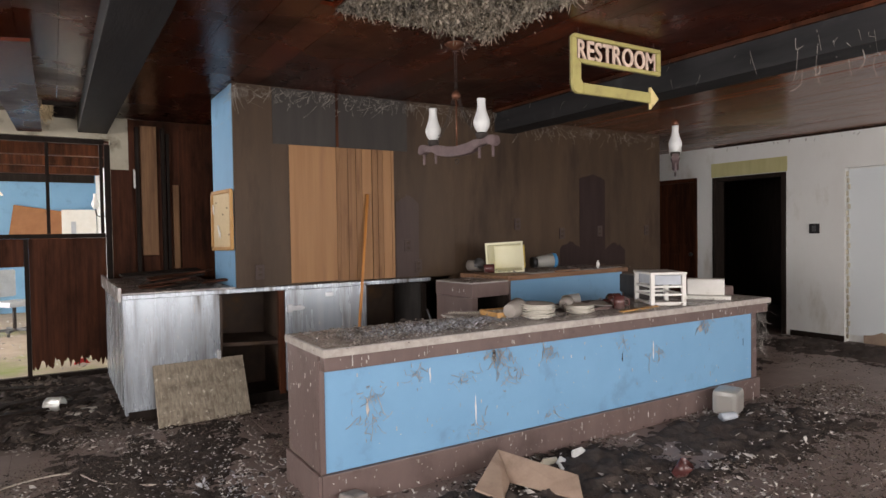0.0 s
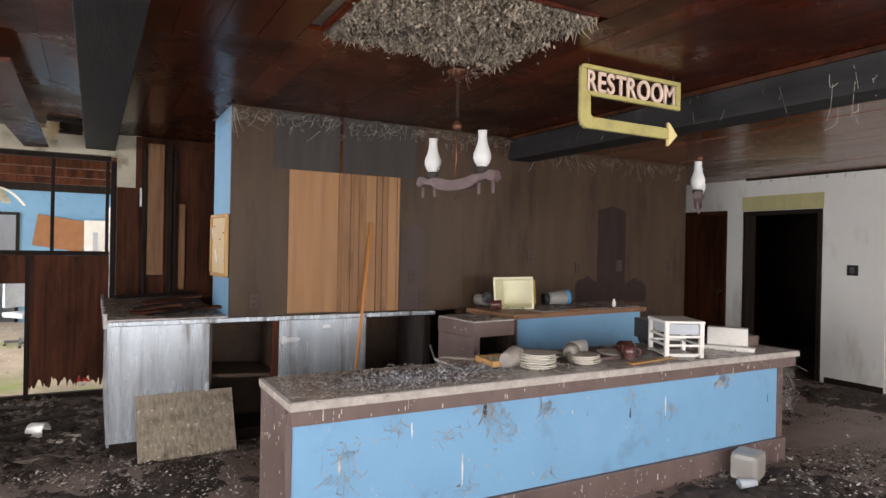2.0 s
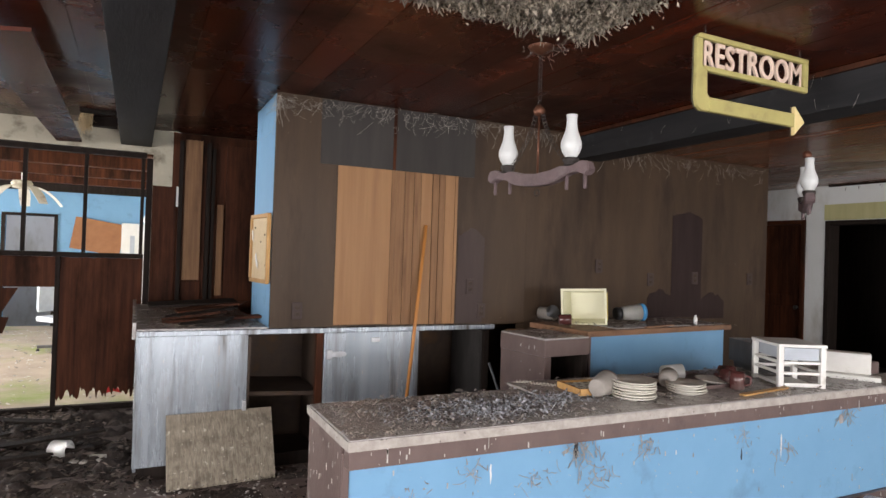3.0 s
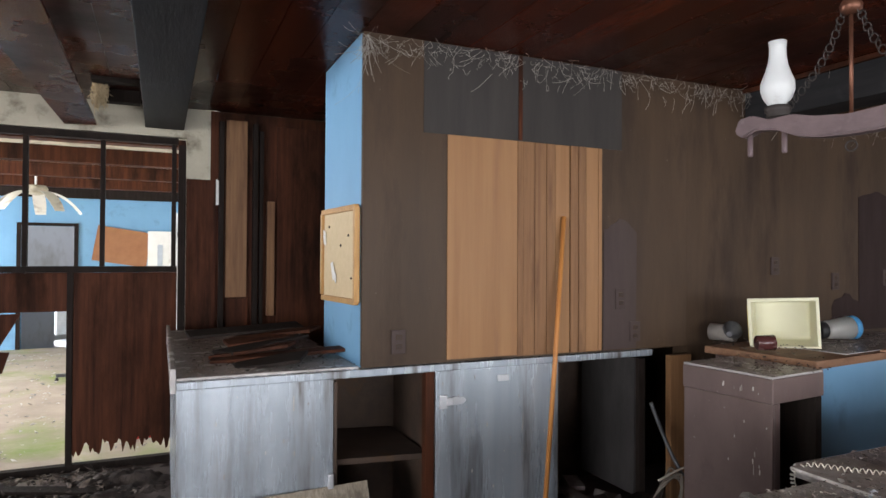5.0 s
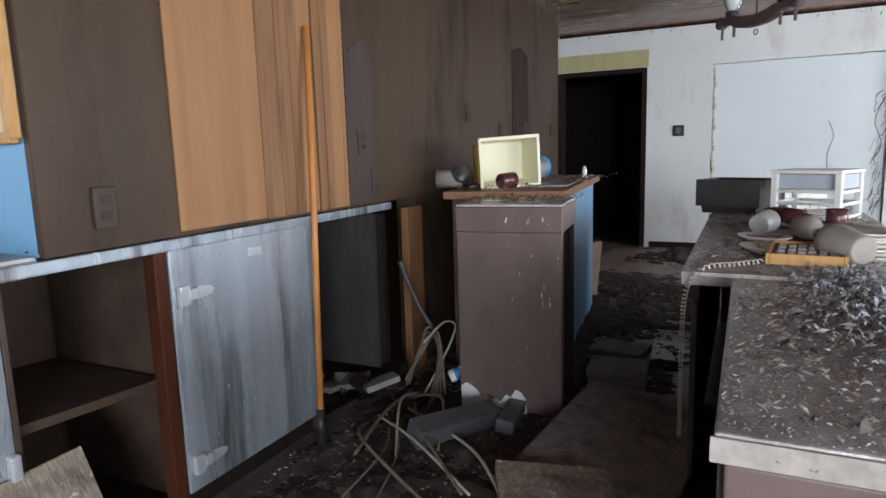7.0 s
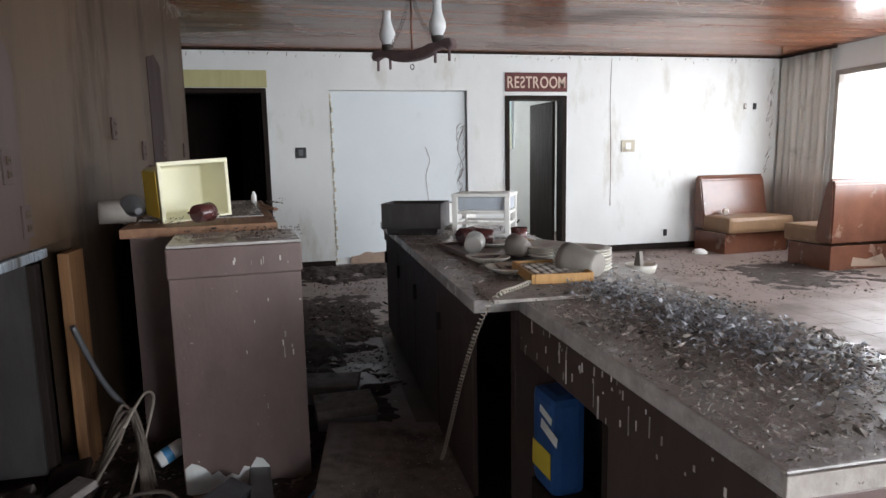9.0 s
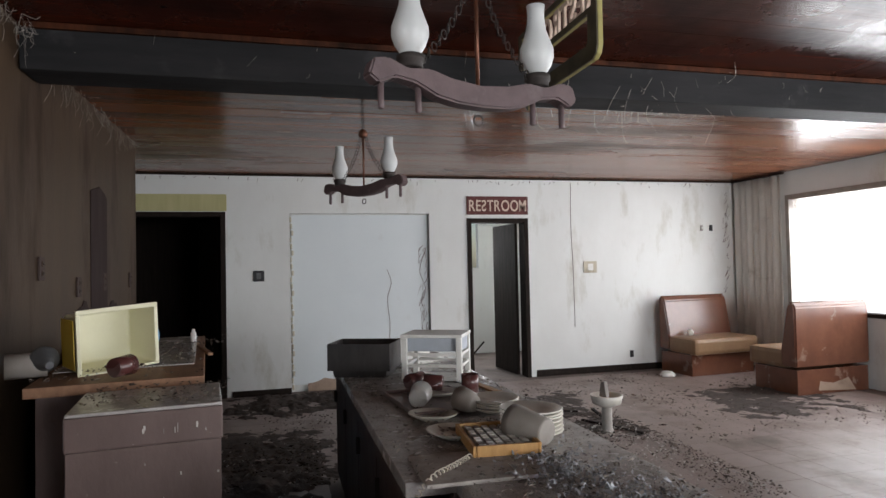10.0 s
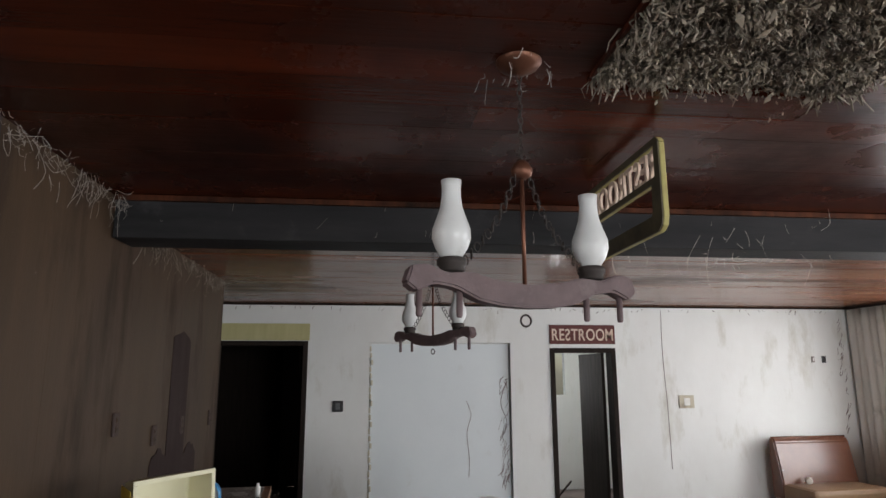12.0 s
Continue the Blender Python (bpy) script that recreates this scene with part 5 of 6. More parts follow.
SW = 0.80


def plate_parts(name, outline, material="sign"):
    bm = slab(outline, 0.022)
    bmesh.ops.bevel(bm, geom=list(bm.edges), offset=0.003, segments=1, affect="EDGES")
    p = part(name, bm, material, sg)
    # thin darker sheet added over the rear face
    part("backing", slab(outline, 0.006), "sign_back", p, m=pose(0, 0.0225, 0))
    return p


plate_parts("top_rail", [(0.02, 2.578), (0.0, 2.558), (0.0, 2.553), (SW, 2.553), (SW, 2.578)])
plate_parts("left_column", [(0.0, 2.552), (0.0, 2.27), (0.012, 2.235), (0.04, 2.218), (0.09, 2.218), (0.09, 2.285), (0.075, 2.30), (0.072, 2.405), (0.04, 2.43), (0.04, 2.552)])
plate_parts("middle_rail", [(0.041, 2.43), (0.073, 2.405), (SW, 2.405), (SW, 2.43)])
plate_parts("right_end", [(SW - 0.035, 2.431), (SW, 2.431), (SW, 2.552), (SW - 0.035, 2.552)])
plate_parts("arrow_arm", [(0.091, 2.218), (SW - 0.10, 2.218), (SW - 0.10, 2.285), (0.091, 2.285)])
plate_parts("arrow_head", [(SW - 0.099, 2.175), (SW - 0.02, 2.25), (SW - 0.099, 2.325)], "arrow")
bm, w = letters("RESTROOM", 0.165, 0.012)
part("lettering", fit_text(bm, w, SW - 0.10), "letter", sg, "cream-pink letters", m=pose(0.05, 0.011, 2.433))
for x in (0.06, SW - 0.06):
    part("hanger", tube(bmesh.new(), [(x, 0.011, 2.578), (x, 0.011, CZ + 0.033)], 0.003, 6), "iron", sg)

rs = thing("restroom_door_sign", "hand-lettered dark red board over the restroom door", "sign", m=pose(EX - 0.021, 1.96, 0, 0, 0, -90))
part("board", boxes((0.0, 0.825, 0.0, 0.018, 2.032, 2.265), bevel=0.003), "red_board", rs)
bm, w = letters("RESTROOM", 0.20, 0.003, flip=(2,))
part("lettering", fit_text(bm, w, 0.77), "letter", rs, "uneven cream letters, the S turned round", m=pose(0.028, -0.002, 2.078))


def wall_plate(name, y, z, w, h, material, inner, label):
    t = thing(name, label, "switch plate", m=pose(EX - 0.001, y, z, 0, 0, -90))
    part("cover_plate", boxes((-w / 2, w / 2, -0.014, 0, -h / 2, h / 2), bevel=0.004), material, t)
    part("insert", boxes((-w * 0.2, w * 0.2, -0.022, -0.0145, -h * 0.28, h * 0.28), bevel=0.003), inner, t)
    return t


wall_plate("switch_plate", 4.494, 1.317, 0.125, 0.125, "black_plastic", "metal_grey", "square black double switch plate on the white wall")
wall_plate("thermostat", 0.263, 1.335, 0.19, 0.155, "cream", "paper", "cream thermostat box on the white wall")
wall_plate("wall_outlet", -0.32, 0.155, 0.05, 0.09, "black_plastic", "iron", "small dark outlet low on the white wall")
wall_plate("switch_plate", -1.47, 1.845, 0.04, 0.075, "grey_plastic", "paper", "small grey plate high on the white wall")
wall_plate("switch_plate", -1.62, 1.845, 0.05, 0.085, "black_plastic", "black_plastic", "small black box high on the white wall")
cr = bmesh.new()
rr = random.Random(3)
for pts in ([(0.52, 2.45), (0.525, 1.9), (0.51, 1.3), (0.50, 0.55)], [(2.98, 1.36), (2.94, 1.2), (2.99, 1.0), (2.95, 0.7), (2.97, 0.5)], [(2.49, 1.6), (2.56, 1.35), (2.50, 1.1), (2.58, 0.9)]):
    tube(cr, curve([(EX + (0.052 if p[0] > 2 else -0.002), p[0] + rr.uniform(-0.01, 0.01), p[1]) for p in pts], 8), 0.0035, 5)
for k in range(46):
    y, z = 2.47 + abs(rr.gauss(0, 0.05)), rr.uniform(0.45, 1.7)
    tube(cr, curve([(EX + 0.053, y, z), (EX + 0.053, y + rr.uniform(-0.01, 0.05), z - rr.uniform(0.02, 0.07)), (EX + 0.053, y + rr.uniform(0, 0.06), z - rr.uniform(0.06, 0.14))], 3), rr.uniform(0.0015, 0.004), 4)
for k in range(30):
    y, z = -1.93 + abs(rr.gauss(0, 0.05)), rr.uniform(0.9, 2.4)
    tube(cr, curve([(EX - 0.002, y, z), (EX - 0.002, y + rr.uniform(0, 0.03), z - 0.03), (EX - 0.002, y + rr.uniform(0, 0.05), z - rr.uniform(0.04, 0.10))], 3), rr.uniform(0.0015, 0.004), 4)
for k in range(60):
    y = rr.uniform(-1.9, 5.8)
    z = CF - 0.03 - abs(rr.gauss(0, 0.02))
    tube(cr, [(EX - 0.002, y, z), (EX - 0.002, y + rr.uniform(-0.03, 0.03), z - rr.uniform(0.01, 0.04))], rr.uniform(0.0015, 0.005), 4)
bare = [(2.5, F + 0.004), (3.95, F + 0.004)]
for k in range(16):
    u = k / 15
    bare.append((3.95 - 1.45 * u, F + 0.09 + 0.05 * math.sin(u * 7) + rr.uniform(-0.02, 0.03)))
bp_ = structure("bare_plaster", slab(bare, 0.004, "x"), "carton", "bare brown plaster at the foot of the closed opening", "plaster")
bp_.location = (EX + 0.05, 0, 0)
structure("wall_cracks", cr, "brown_paint", "dark cracks running down the white wall", "crack")


# ---- booths ----
def booth(m, label):
    t = thing("booth_seat", label, "booth seat", "booth seats by the window", m)
    W = 1.02
    prof = [(0.0, 0.30), (0.0, 0.94), (0.03, 0.985), (0.08, 0.98), (0.115, 0.93), (0.21, 0.46), (0.20, 0.30)]
    bm = slab(prof, W)
    bmesh.ops.bevel(bm, geom=list(bm.edges), offset=0.015, segments=2, affect="EDGES")
    part("backrest", bm, "vinyl", t, "cracked brown vinyl back")
    bm = bmesh.new()
    box(bm, 0.16, 0.68, 0.005, W - 0.005, 0.27, 0.47, 0.05)
    for vtx in bm.verts:
        vtx.co.z += 0.012 * math.sin(vtx.co.y * 7) * (vtx.co.z > 0.4)
    part("seat", bm, "seat", t, "dusty tan seat cushion")
    part("base", boxes((0.01, 0.60, 0.02, W - 0.02, 0, 0.269), bevel=0.008), "vinyl", t)
    part("piping", tube(bmesh.new(), [(0.055, 0.0, 0.985), (0.055, W, 0.985)], 0.008, 6), "vinyl", t)
    return t


booth(pose(7.98, -0.66, F, 0, 0, 184), "brown vinyl booth seat backed against the white wall")
booth(pose(6.06, -2.02, F, 0, 0, 2), "brown vinyl booth seat seen from behind")
solo("cup", lathe([(0.03, 0), (0.04, 0.05), (0.042, 0.08), (0.037, 0.08), (0.027, 0.006)], 18), "plate", "white cup lying on the booth seat", "cup", m=pose(7.66, -0.92, F + 0.515, 88, 0, 60))
solo("torn_cloth", slab([(0, 0), (0.5, 0.02), (0.48, 0.12), (0.3, 0.09), (0.1, 0.14)], 0.004, "x"), "carton", "torn pinkish lining at the booth's foot", "cloth", m=pose(6.045, -1.8, F + 0.02))

# stool by the counter
so = thing("pedestal_bowl", "dusty white bowl on a broken pedestal", "stool", m=pose(5.42, 1.56, F))
part("pedestal", lathe([(0.06, 0), (0.055, 0.02), (0.045, 0.05), (0.045, 0.22)], 16), "grey_plastic", so)
part("bowl", lathe([(0.05, 0.221), (0.12, 0.25), (0.14, 0.32), (0.13, 0.325), (0.10, 0.26), (0.02, 0.24)], 24), "plate", so)
part("rag", slab([(-0.05, 0.3), (0.07, 0.3), (0.04, 0.42), (-0.02, 0.44)], 0.03), "grey_plastic", so)


# ---- clutter on the floor ----
def ribbon(name, pts, r, material, label, category="cable"):
    return solo(name, tube(bmesh.new(), curve(pts, 8), r, 7), material, label, category)


ribbon("cable", [(-0.55, 4.05, F + 0.01), (-0.35, 4.45, F + 0.02), (0.0, 4.55, F + 0.015), (0.18, 4.25, F + 0.012), (0.55, 4.0, F + 0.01)], 0.005, "pale_cable", "thin pale cable looped on the floor")
rng = random.Random(21)
for k in range(9):
    a = rng.uniform(-0.5, 0.9)
    p = Vector((2.75 + rng.uniform(-0.3, 0.3), 5.2 + rng.uniform(-0.15, 0.1), F + 0.03))
    q = p + Vector((-rng.uniform(0.4, 0.9), -rng.uniform(0.1, 0.7), 0))
    mid = p.lerp(q, 0.5) + Vector((rng.uniform(-0.1, 0.1), rng.uniform(-0.12, 0.12), rng.uniform(0.02, 0.10)))
    ribbon("cable", [p, mid, q], rng.uniform(0.004, 0.008), "cable" if k % 3 else "pale_cable", "stiff old cable sprawling behind the counter")
for k in range(5):
    ribbon("cable", [(2.86 + 0.03 * k, 5.33, F + 0.02), (2.88 + 0.02 * k, 5.2, 0.16 + 0.03 * k), (3.02, 5.17, 0.24 - 0.03 * k), (2.90 - 0.05 * k, 5.08, F + 0.02)], 0.007, "cable", "bundle of old cables rising from the floor")
ribbon("cable", [(2.80, 5.15, F + 0.05), (3.0, 5.14, 0.10), (3.13, 5.12, 0.24), (3.02, 5.13, 0.30), (2.84, 5.16, 0.24)], 0.006, "pale_cable", "pale cable curled in a loop")
ribbon("pipe", [(2.95, 5.34, 0.62), (3.02, 5.28, 0.38), (3.06, 5.2, 0.22)], 0.012, "metal_grey", "bent metal pipe in the gap", "pipe")
for k in range(14):
    w = rng.uniform(0.06, 0.22)
    solo("rubble_piece", boxes((-w / 2, w / 2, -w / 3, w / 3, 0, 0.03), bevel=0.006), "grey_slab" if k % 2 else "black_wood", "broken rubble piece in the empty cabinet bay", "rubble", "rubble in the empty bay", m=pose(rng.uniform(2.45, 2.9), rng.uniform(5.3, 5.9), F + 0.01 + 0.008 * k, rng.uniform(-15, 15), rng.uniform(-15, 15), rng.uniform(0, 180)))
solo("floor_slab", boxes((-0.42, 0.42, -0.29, 0.29, 0, 0.035), bevel=0.008), "grey_slab", "fallen panel covered in grit behind the counter", "panel", m=pose(2.68, 4.16, F + 0.055, 3, -2, -7))
solo("broken_board", boxes((-0.26, 0.26, -0.20, 0.20, 0, 0.03), bevel=0.006), "chip_board", "broken pale board on the floor", "board", m=pose(2.02, 4.25, F + 0.05, 6, -8, 24))
solo("metal_trunking", boxes((-0.22, 0.22, -0.05, 0.05, 0, 0.09), bevel=0.004), "metal_grey", "grey metal trunking on the floor", "trunking", m=pose(2.52, 4.86, F + 0.03, 18, 4, -28))
solo("metal_trunking", boxes((-0.2, 0.2, -0.04, 0.04, 0, 0.06), bevel=0.004), "metal_grey", "grey metal trunking on the floor", "trunking", m=pose(2.80, 4.68, F + 0.02, 8, 0, 6))
solo("blue_pen", tube(bmesh.new(), [(2.62, 4.50, F + 0.03), (2.74, 4.44, F + 0.03)], 0.007, 8), "cyan_plastic", "blue plastic stick on the floor", "pen")
cn = thing("drink_can", "blue and white crushed can in the debris", "can", m=pose(2.98, 5.09, F + 0.09, 70, 0, 30))
part("can_body", lathe([(0.028, 0), (0.033, 0.006), (0.033, 0.11), (0.026, 0.12)], 18), "paper", cn)
part("band", lathe([(0.0336, 0.03), (0.0338, 0.032), (0.0338, 0.06), (0.0336, 0.062)], 18), "cyan_plastic", cn)
for x, y, a, w, h in ((3.36, 4.31, 4, 0.22, 0.13), (3.70, 4.36, -10, 0.22, 0.12)):
    bxn = thing("storage_box", "grey box with a pale blue lower half on the floor", "box", m=pose(x, y, F, 0, 0, a))
    part("box_body", boxes((-w / 2, w / 2, -0.14, 0.14, 0, h * 0.6), bevel=0.006), "grey_drawer", bxn)
    part("lid", boxes((-w / 2 - 0.006, w / 2 + 0.006, -0.146, 0.146, h * 0.6, h), bevel=0.008), "grey_slab", bxn)
solo("floor_panel", boxes((-0.2, 0.2, -0.14, 0.14, 0, 0.014), bevel=0.004), "brown_paint", "brown panel lying flat behind the counter", "board", m=pose(4.0, 4.15, F + 0.012, 2, 0, 20))
solo("carton_board", boxes((-0.17, 0.17, -0.012, 0.012, 0, 0.48), bevel=0.004), "carton", "brown panel leaning at the cabinet's end", "board", m=pose(5.18, 4.95, F + 0.004, 8, 0, -40))
# in front of the counter
ct = thing("torn_carton", "weathered open cardboard tray in the litter", "carton", m=pose(2.09, 2.79, F + 0.02, 0, 0, 0))
def flap(corners, t=0.012):
    bm = bmesh.new()
    f = bm.faces.new([bm.verts.new(c) for c in corners])
    r = bmesh.ops.extrude_face_region(bm, geom=[f])
    bmesh.ops.translate(bm, vec=(0, 0, -t), verts=[v for v in r["geom"] if isinstance(v, bmesh.types.BMVert)])
    bmesh.ops.recalc_face_normals(bm, faces=bm.faces)
    return bm


part("carton_side", flap([(0.0, 0.30, 0.15), (0.20, -0.14, 0.10), (0.14, -0.24, 0.02), (-0.04, 0.14, 0.03)]), "carton", ct)
part("carton_side", flap([(0.0, 0.30, 0.15), (-0.04, 0.14, 0.03), (-0.20, -0.02, 0.02), (-0.30, 0.10, 0.06)]), "carton", ct)
part("carton_base", flap([(0.02, 0.29, 0.13), (0.19, -0.12, 0.085), (0.23, -0.10, 0.0), (0.06, 0.33, 0.0)]), "carton", ct)
jr = thing("plastic_jar", "cloudy square plastic jar lying by the counter", "jar", m=pose(4.25, 3.09, F + 0.03, 0, 0, 20))
bm = bmesh.new()
box(bm, -0.13, 0.10, -0.09, 0.09, 0, 0.18, 0.035)
part("jar_body", bm, "clear", jr)
part("contents", boxes((-0.10, 0.07, -0.06, 0.06, 0.03, 0.10), bevel=0.02), "carton", jr)
part("lid", lathe([(0.05, 0), (0.055, 0.004), (0.055, 0.022), (0.04, 0.026)], 18), "white_plastic", jr, m=pose(0.105, 0, 0.09, 0, 90, 0))
cn2 = thing("drink_can", "grey and blue crushed can by the counter", "can", m=pose(4.02, 3.00, F + 0.045, 88, 0, 70))
part("can_body", lathe([(0.028, 0), (0.033, 0.006), (0.033, 0.11), (0.026, 0.12)], 18), "grey_drawer", cn2)
part("rim", lathe([(0.027, 0.1205), (0.028, 0.124), (0.024, 0.124)], 18), "chrome", cn2)
mj = thing("candle_jar", "maroon glass cup broken on the floor", "cup", m=pose(2.92, 2.52, F + 0.02, 30, 20, 0))
part("cup", lathe([(0.034, 0), (0.04, 0.006), (0.041, 0.05), (0.046, 0.10), (0.041, 0.10), (0.037, 0.05), (0.034, 0.008)], 20), "mug", mj)
for x, y, a in ((2.40, 3.00, 10), (2.47, 2.95, 60), (2.66, 3.02, 30)):
    bm = slab([(-0.07, -0.04), (0.05, -0.05), (0.08, 0.02), (0.0, 0.06), (-0.06, 0.04)], 0.02, "z")
    bmesh.ops.bevel(bm, geom=list(bm.edges), offset=0.006, segments=1, affect="EDGES")
    solo("foam_chunk", bm, "paper" if a > 20 else "cream", "torn pale foam chunk in the litter", "foam", m=pose(x, y, F + 0.03, 25, -14, a))
solo("stone_block", boxes((-0.06, 0.06, -0.05, 0.05, 0, 0.09), bevel=0.015), "grey_slab", "small grey stone against the plinth", "stone", m=pose(1.22, 3.16, F + 0.006, 0, 6, 20))
solo("wood_chunk", boxes((-0.11, 0.11, -0.05, 0.05, 0, 0.05), bevel=0.02), "cork_frame", "pale broken wood chunk by the counter", "wood", m=pose(0.99, 3.22, F + 0.01, 4, 3, 18))
solo("glass_jar", lathe([(0.06, 0), (0.07, 0.01), (0.07, 0.12), (0.06, 0.13), (0.05, 0.13), (0.06, 0.02)], 20), "clear", "cloudy jar lying in the black debris", "jar", m=pose(-0.12, 6.15, F + 0.07, 88, 0, 60))
solo("rag", slab([(-0.1, -0.05), (0.09, -0.06), (0.13, 0.02), (0.02, 0.07), (-0.09, 0.04)], 0.025, "z"), "plate", "pale rag on the black floor", "rag", m=pose(0.1, 6.0, F + 0.01, 4, -4, 0))
for k in range(16):
    w = rng.uniform(0.3, 1.0)
    solo("floor_plank", boxes((-w / 2, w / 2, -0.05, 0.05, 0, 0.02), bevel=0.004), "black_wood", "blackened plank fallen on the floor", "plank", "fallen planks at the partition", m=pose(rng.uniform(-1.6, 0.2), rng.uniform(5.7, 7.4), F + 0.02 + 0.006 * k % 0.05, rng.uniform(-4, 4), rng.uniform(-3, 3), rng.uniform(-40, 40)))
solo("threshold_bar", boxes((-1.4, 0.2, 5.55, 5.63, F + 0.001, F + 0.035), bevel=0.008), "floor", "low grime-covered board across the floor", "board")
for x, y, a in ((5.55, 1.45, 25), (5.9, 1.35, -12), (6.3, 1.75, 60), (5.2, 1.8, 15), (5.75, 1.9, -30)):
    solo("stick", boxes((-0.32, 0.32, -0.014, 0.014, 0, 0.02), bevel=0.005), "black_wood", "dark stick lying on the floor", "stick", m=pose(x, y, F + 0.004, 0, 0, a))
solo("plaster_lump", lathe([(0.09, 0), (0.10, 0.02), (0.06, 0.06), (0.01, 0.07)], 9), "paper", "white plaster lump by the booth", "plaster", m=pose(7.55, -0.48, F))


def heap(name, x0, x1, y0, y1, height, material, label, seed, step=0.025, base=None):
    """A low uneven layer of dirt with a ragged outline, thinning to nothing."""
    nx, ny = int((x1 - x0) / step), int((y1 - y0) / step)
    zb = F if base is None else base
    vs, fs, idx = [], [], {}
    for i in range(nx + 1):
        for j in range(ny + 1):
            x, y = x0 + i * step, y0 + j * step
            e = min(i, nx - i) / nx * 2, min(j, ny - j) / ny * 2
            edge = min(1, min(e) * 2.2)
            h = height * (edge * 0.9 + 0.7 * noise.noise((x * 1.7, y * 1.7, seed)) + 0.8 * noise.noise((x * 6, y * 6, seed)) - 0.30) + height * 0.6 * noise.noise((x * 17, y * 17, seed)) + 0.006 * noise.noise((x * 31, y * 31, seed))
            idx[i, j] = len(vs)
            vs.append((x, y, zb + max(h, -0.006)))
    for i in range(nx):
        for j in range(ny):
            q = (idx[i, j], idx[i + 1, j], idx[i + 1, j + 1], idx[i, j + 1])
            if max(vs[k][2] for k in q) > zb:
                fs.append(q)
    me = bpy.data.meshes.new(name)
    me.from_pydata(vs, [], fs)
    me.polygons.foreach_set("use_smooth", [True] * len(me.polygons))
    me.materials.append(M[material])
    return tagged(new(name, me), label, "dirt", kind="stuff")


heap("dirt_layer", 1.0, 5.2, 2.25, 3.236, 0.05, "soil", "black dirt and leaf litter along the counter", 1.0)
heap("dirt_layer", -0.2, 1.15, 3.0, 5.4, 0.022, "soil", "black dirt on the floor by the cabinets", 2.0)
heap("dirt_layer", 1.15, 6.3, 3.95, 5.45, 0.036, "soil", "black dirt behind the counter", 3.0)
heap("dirt_layer", -3.0, 0.6, 5.3, 7.6, 0.07, "soil", "charred black debris at the partition", 4.0)
heap("dirt_layer", 5.0, 7.4, 1.1, 2.1, 0.014, "soil", "dark dirt on the far floor", 5.0)
heap("dirt_layer", 4.9, 6.6, 3.7, 5.2, 0.018, "soil", "dark dirt beside the counter end", 6.0)
heap("dirt_layer", 6.9, 8.11, 2.4, 4.9, 0.05, "soil", "dirt along the end wall", 7.0)
heap("dirt_layer", 5.2, 6.9, -1.4, 0.2, 0.018, "soil", "dirt around the booths", 8.0)


def spread(x0, x1, y0, y1, z, cut, seed, freq=1.6):
    def place(r):
        x, y = r.uniform(x0, x1), r.uniform(y0, y1)
        if noise.noise((x * freq, y * freq, seed)) + 0.4 * noise.noise((x * 5, y * 5, seed)) < cut + r.uniform(-0.25, 0.1):
            return None
        return (x, y, z + r.uniform(0, 0.012))
    return place


scatter("leaf_litter", "flake", 21000, spread(-0.8, 6.0, 1.2, 3.235, F + 0.012, -0.15, 1), 0.0155, "brown leaf litter on the floor by the counter", "litter", 1)
scatter("leaf_litter", "flake", 9000, spread(-0.8, 1.2, 2.4, 5.4, F + 0.008, -0.15, 2), 0.012, "brown leaf litter by the steel cabinet", "litter", 2)
scatter("leaf_litter", "flake", 6000, spread(1.2, 6.0, 3.95, 5.40, F + 0.012, -0.15, 3), 0.018, "brown litter behind the counter", "litter", 3)
scatter("leaf_litter", "flake", 4000, spread(4.8, 8.0, -1.8, 4.8, F + 0.006, 0.0, 4), 0.018, "brown litter over the far floor", "litter", 4)
scatter("leaf_litter", "flake", 4000, spread(-2.5, 0.5, 5.2, 7.5, F + 0.03, -0.2, 5), 0.03, "charred litter at the partition", "litter", 5)
scatter("pale_chips", "pale_flake", 5200, spread(-0.6, 5.6, 1.3, 3.22, F + 0.02, 0.0, 6), 0.0165, "pale plaster chips on the floor", "litter", 6)
scatter("pale_chips", "pale_flake", 3000, spread(-0.7, 1.15, 2.4, 5.3, F + 0.012, 0.05, 7), 0.015, "pale plaster chips by the cabinets", "litter", 7)
scatter("pale_chips", "pale_flake", 500, spread(1.2, 6.0, 3.95, 5.4, F + 0.02, 0.05, 8), 0.013, "pale chips behind the counter", "litter", 8)
scatter("pale_chips", "pale_flake", 500, spread(4.8, 8.05, -1.9, 4.8, F + 0.01, 0.0, 9), 0.016, "pale chips over the far floor", "litter", 9)
scatter("pale_chips", "pale_flake", 900, spread(-3.0, 0.6, 8.0, 14.0, F, 0.0, 10), 0.035, "pale rubble in the next room", "litter", 10)
scatter("countertop_litter", "grit", 3500, spread(1.14, 2.9, 3.19, 3.76, CT + 0.002, 0.02, 11, 3.0), 0.012, "brown litter on the counter top", "litter", 11)
scatter("countertop_litter", "grit", 1500, spread(2.3, 4.9, 3.19, 3.91, CT + 0.002, -0.05, 12, 3.0), 0.010, "brown litter among the dishes", "litter", 12)
scatter("countertop_fluff", "feather", 1350, lambda r: (r.gauss(1.78, 0.22), min(max(r.gauss(3.40, 0.09), 3.19), 3.76), CT + 0.004 + r.uniform(0, 0.02)), 0.0105, "grey fluff heaped on the counter top", "litter", 13, lift=1.0)
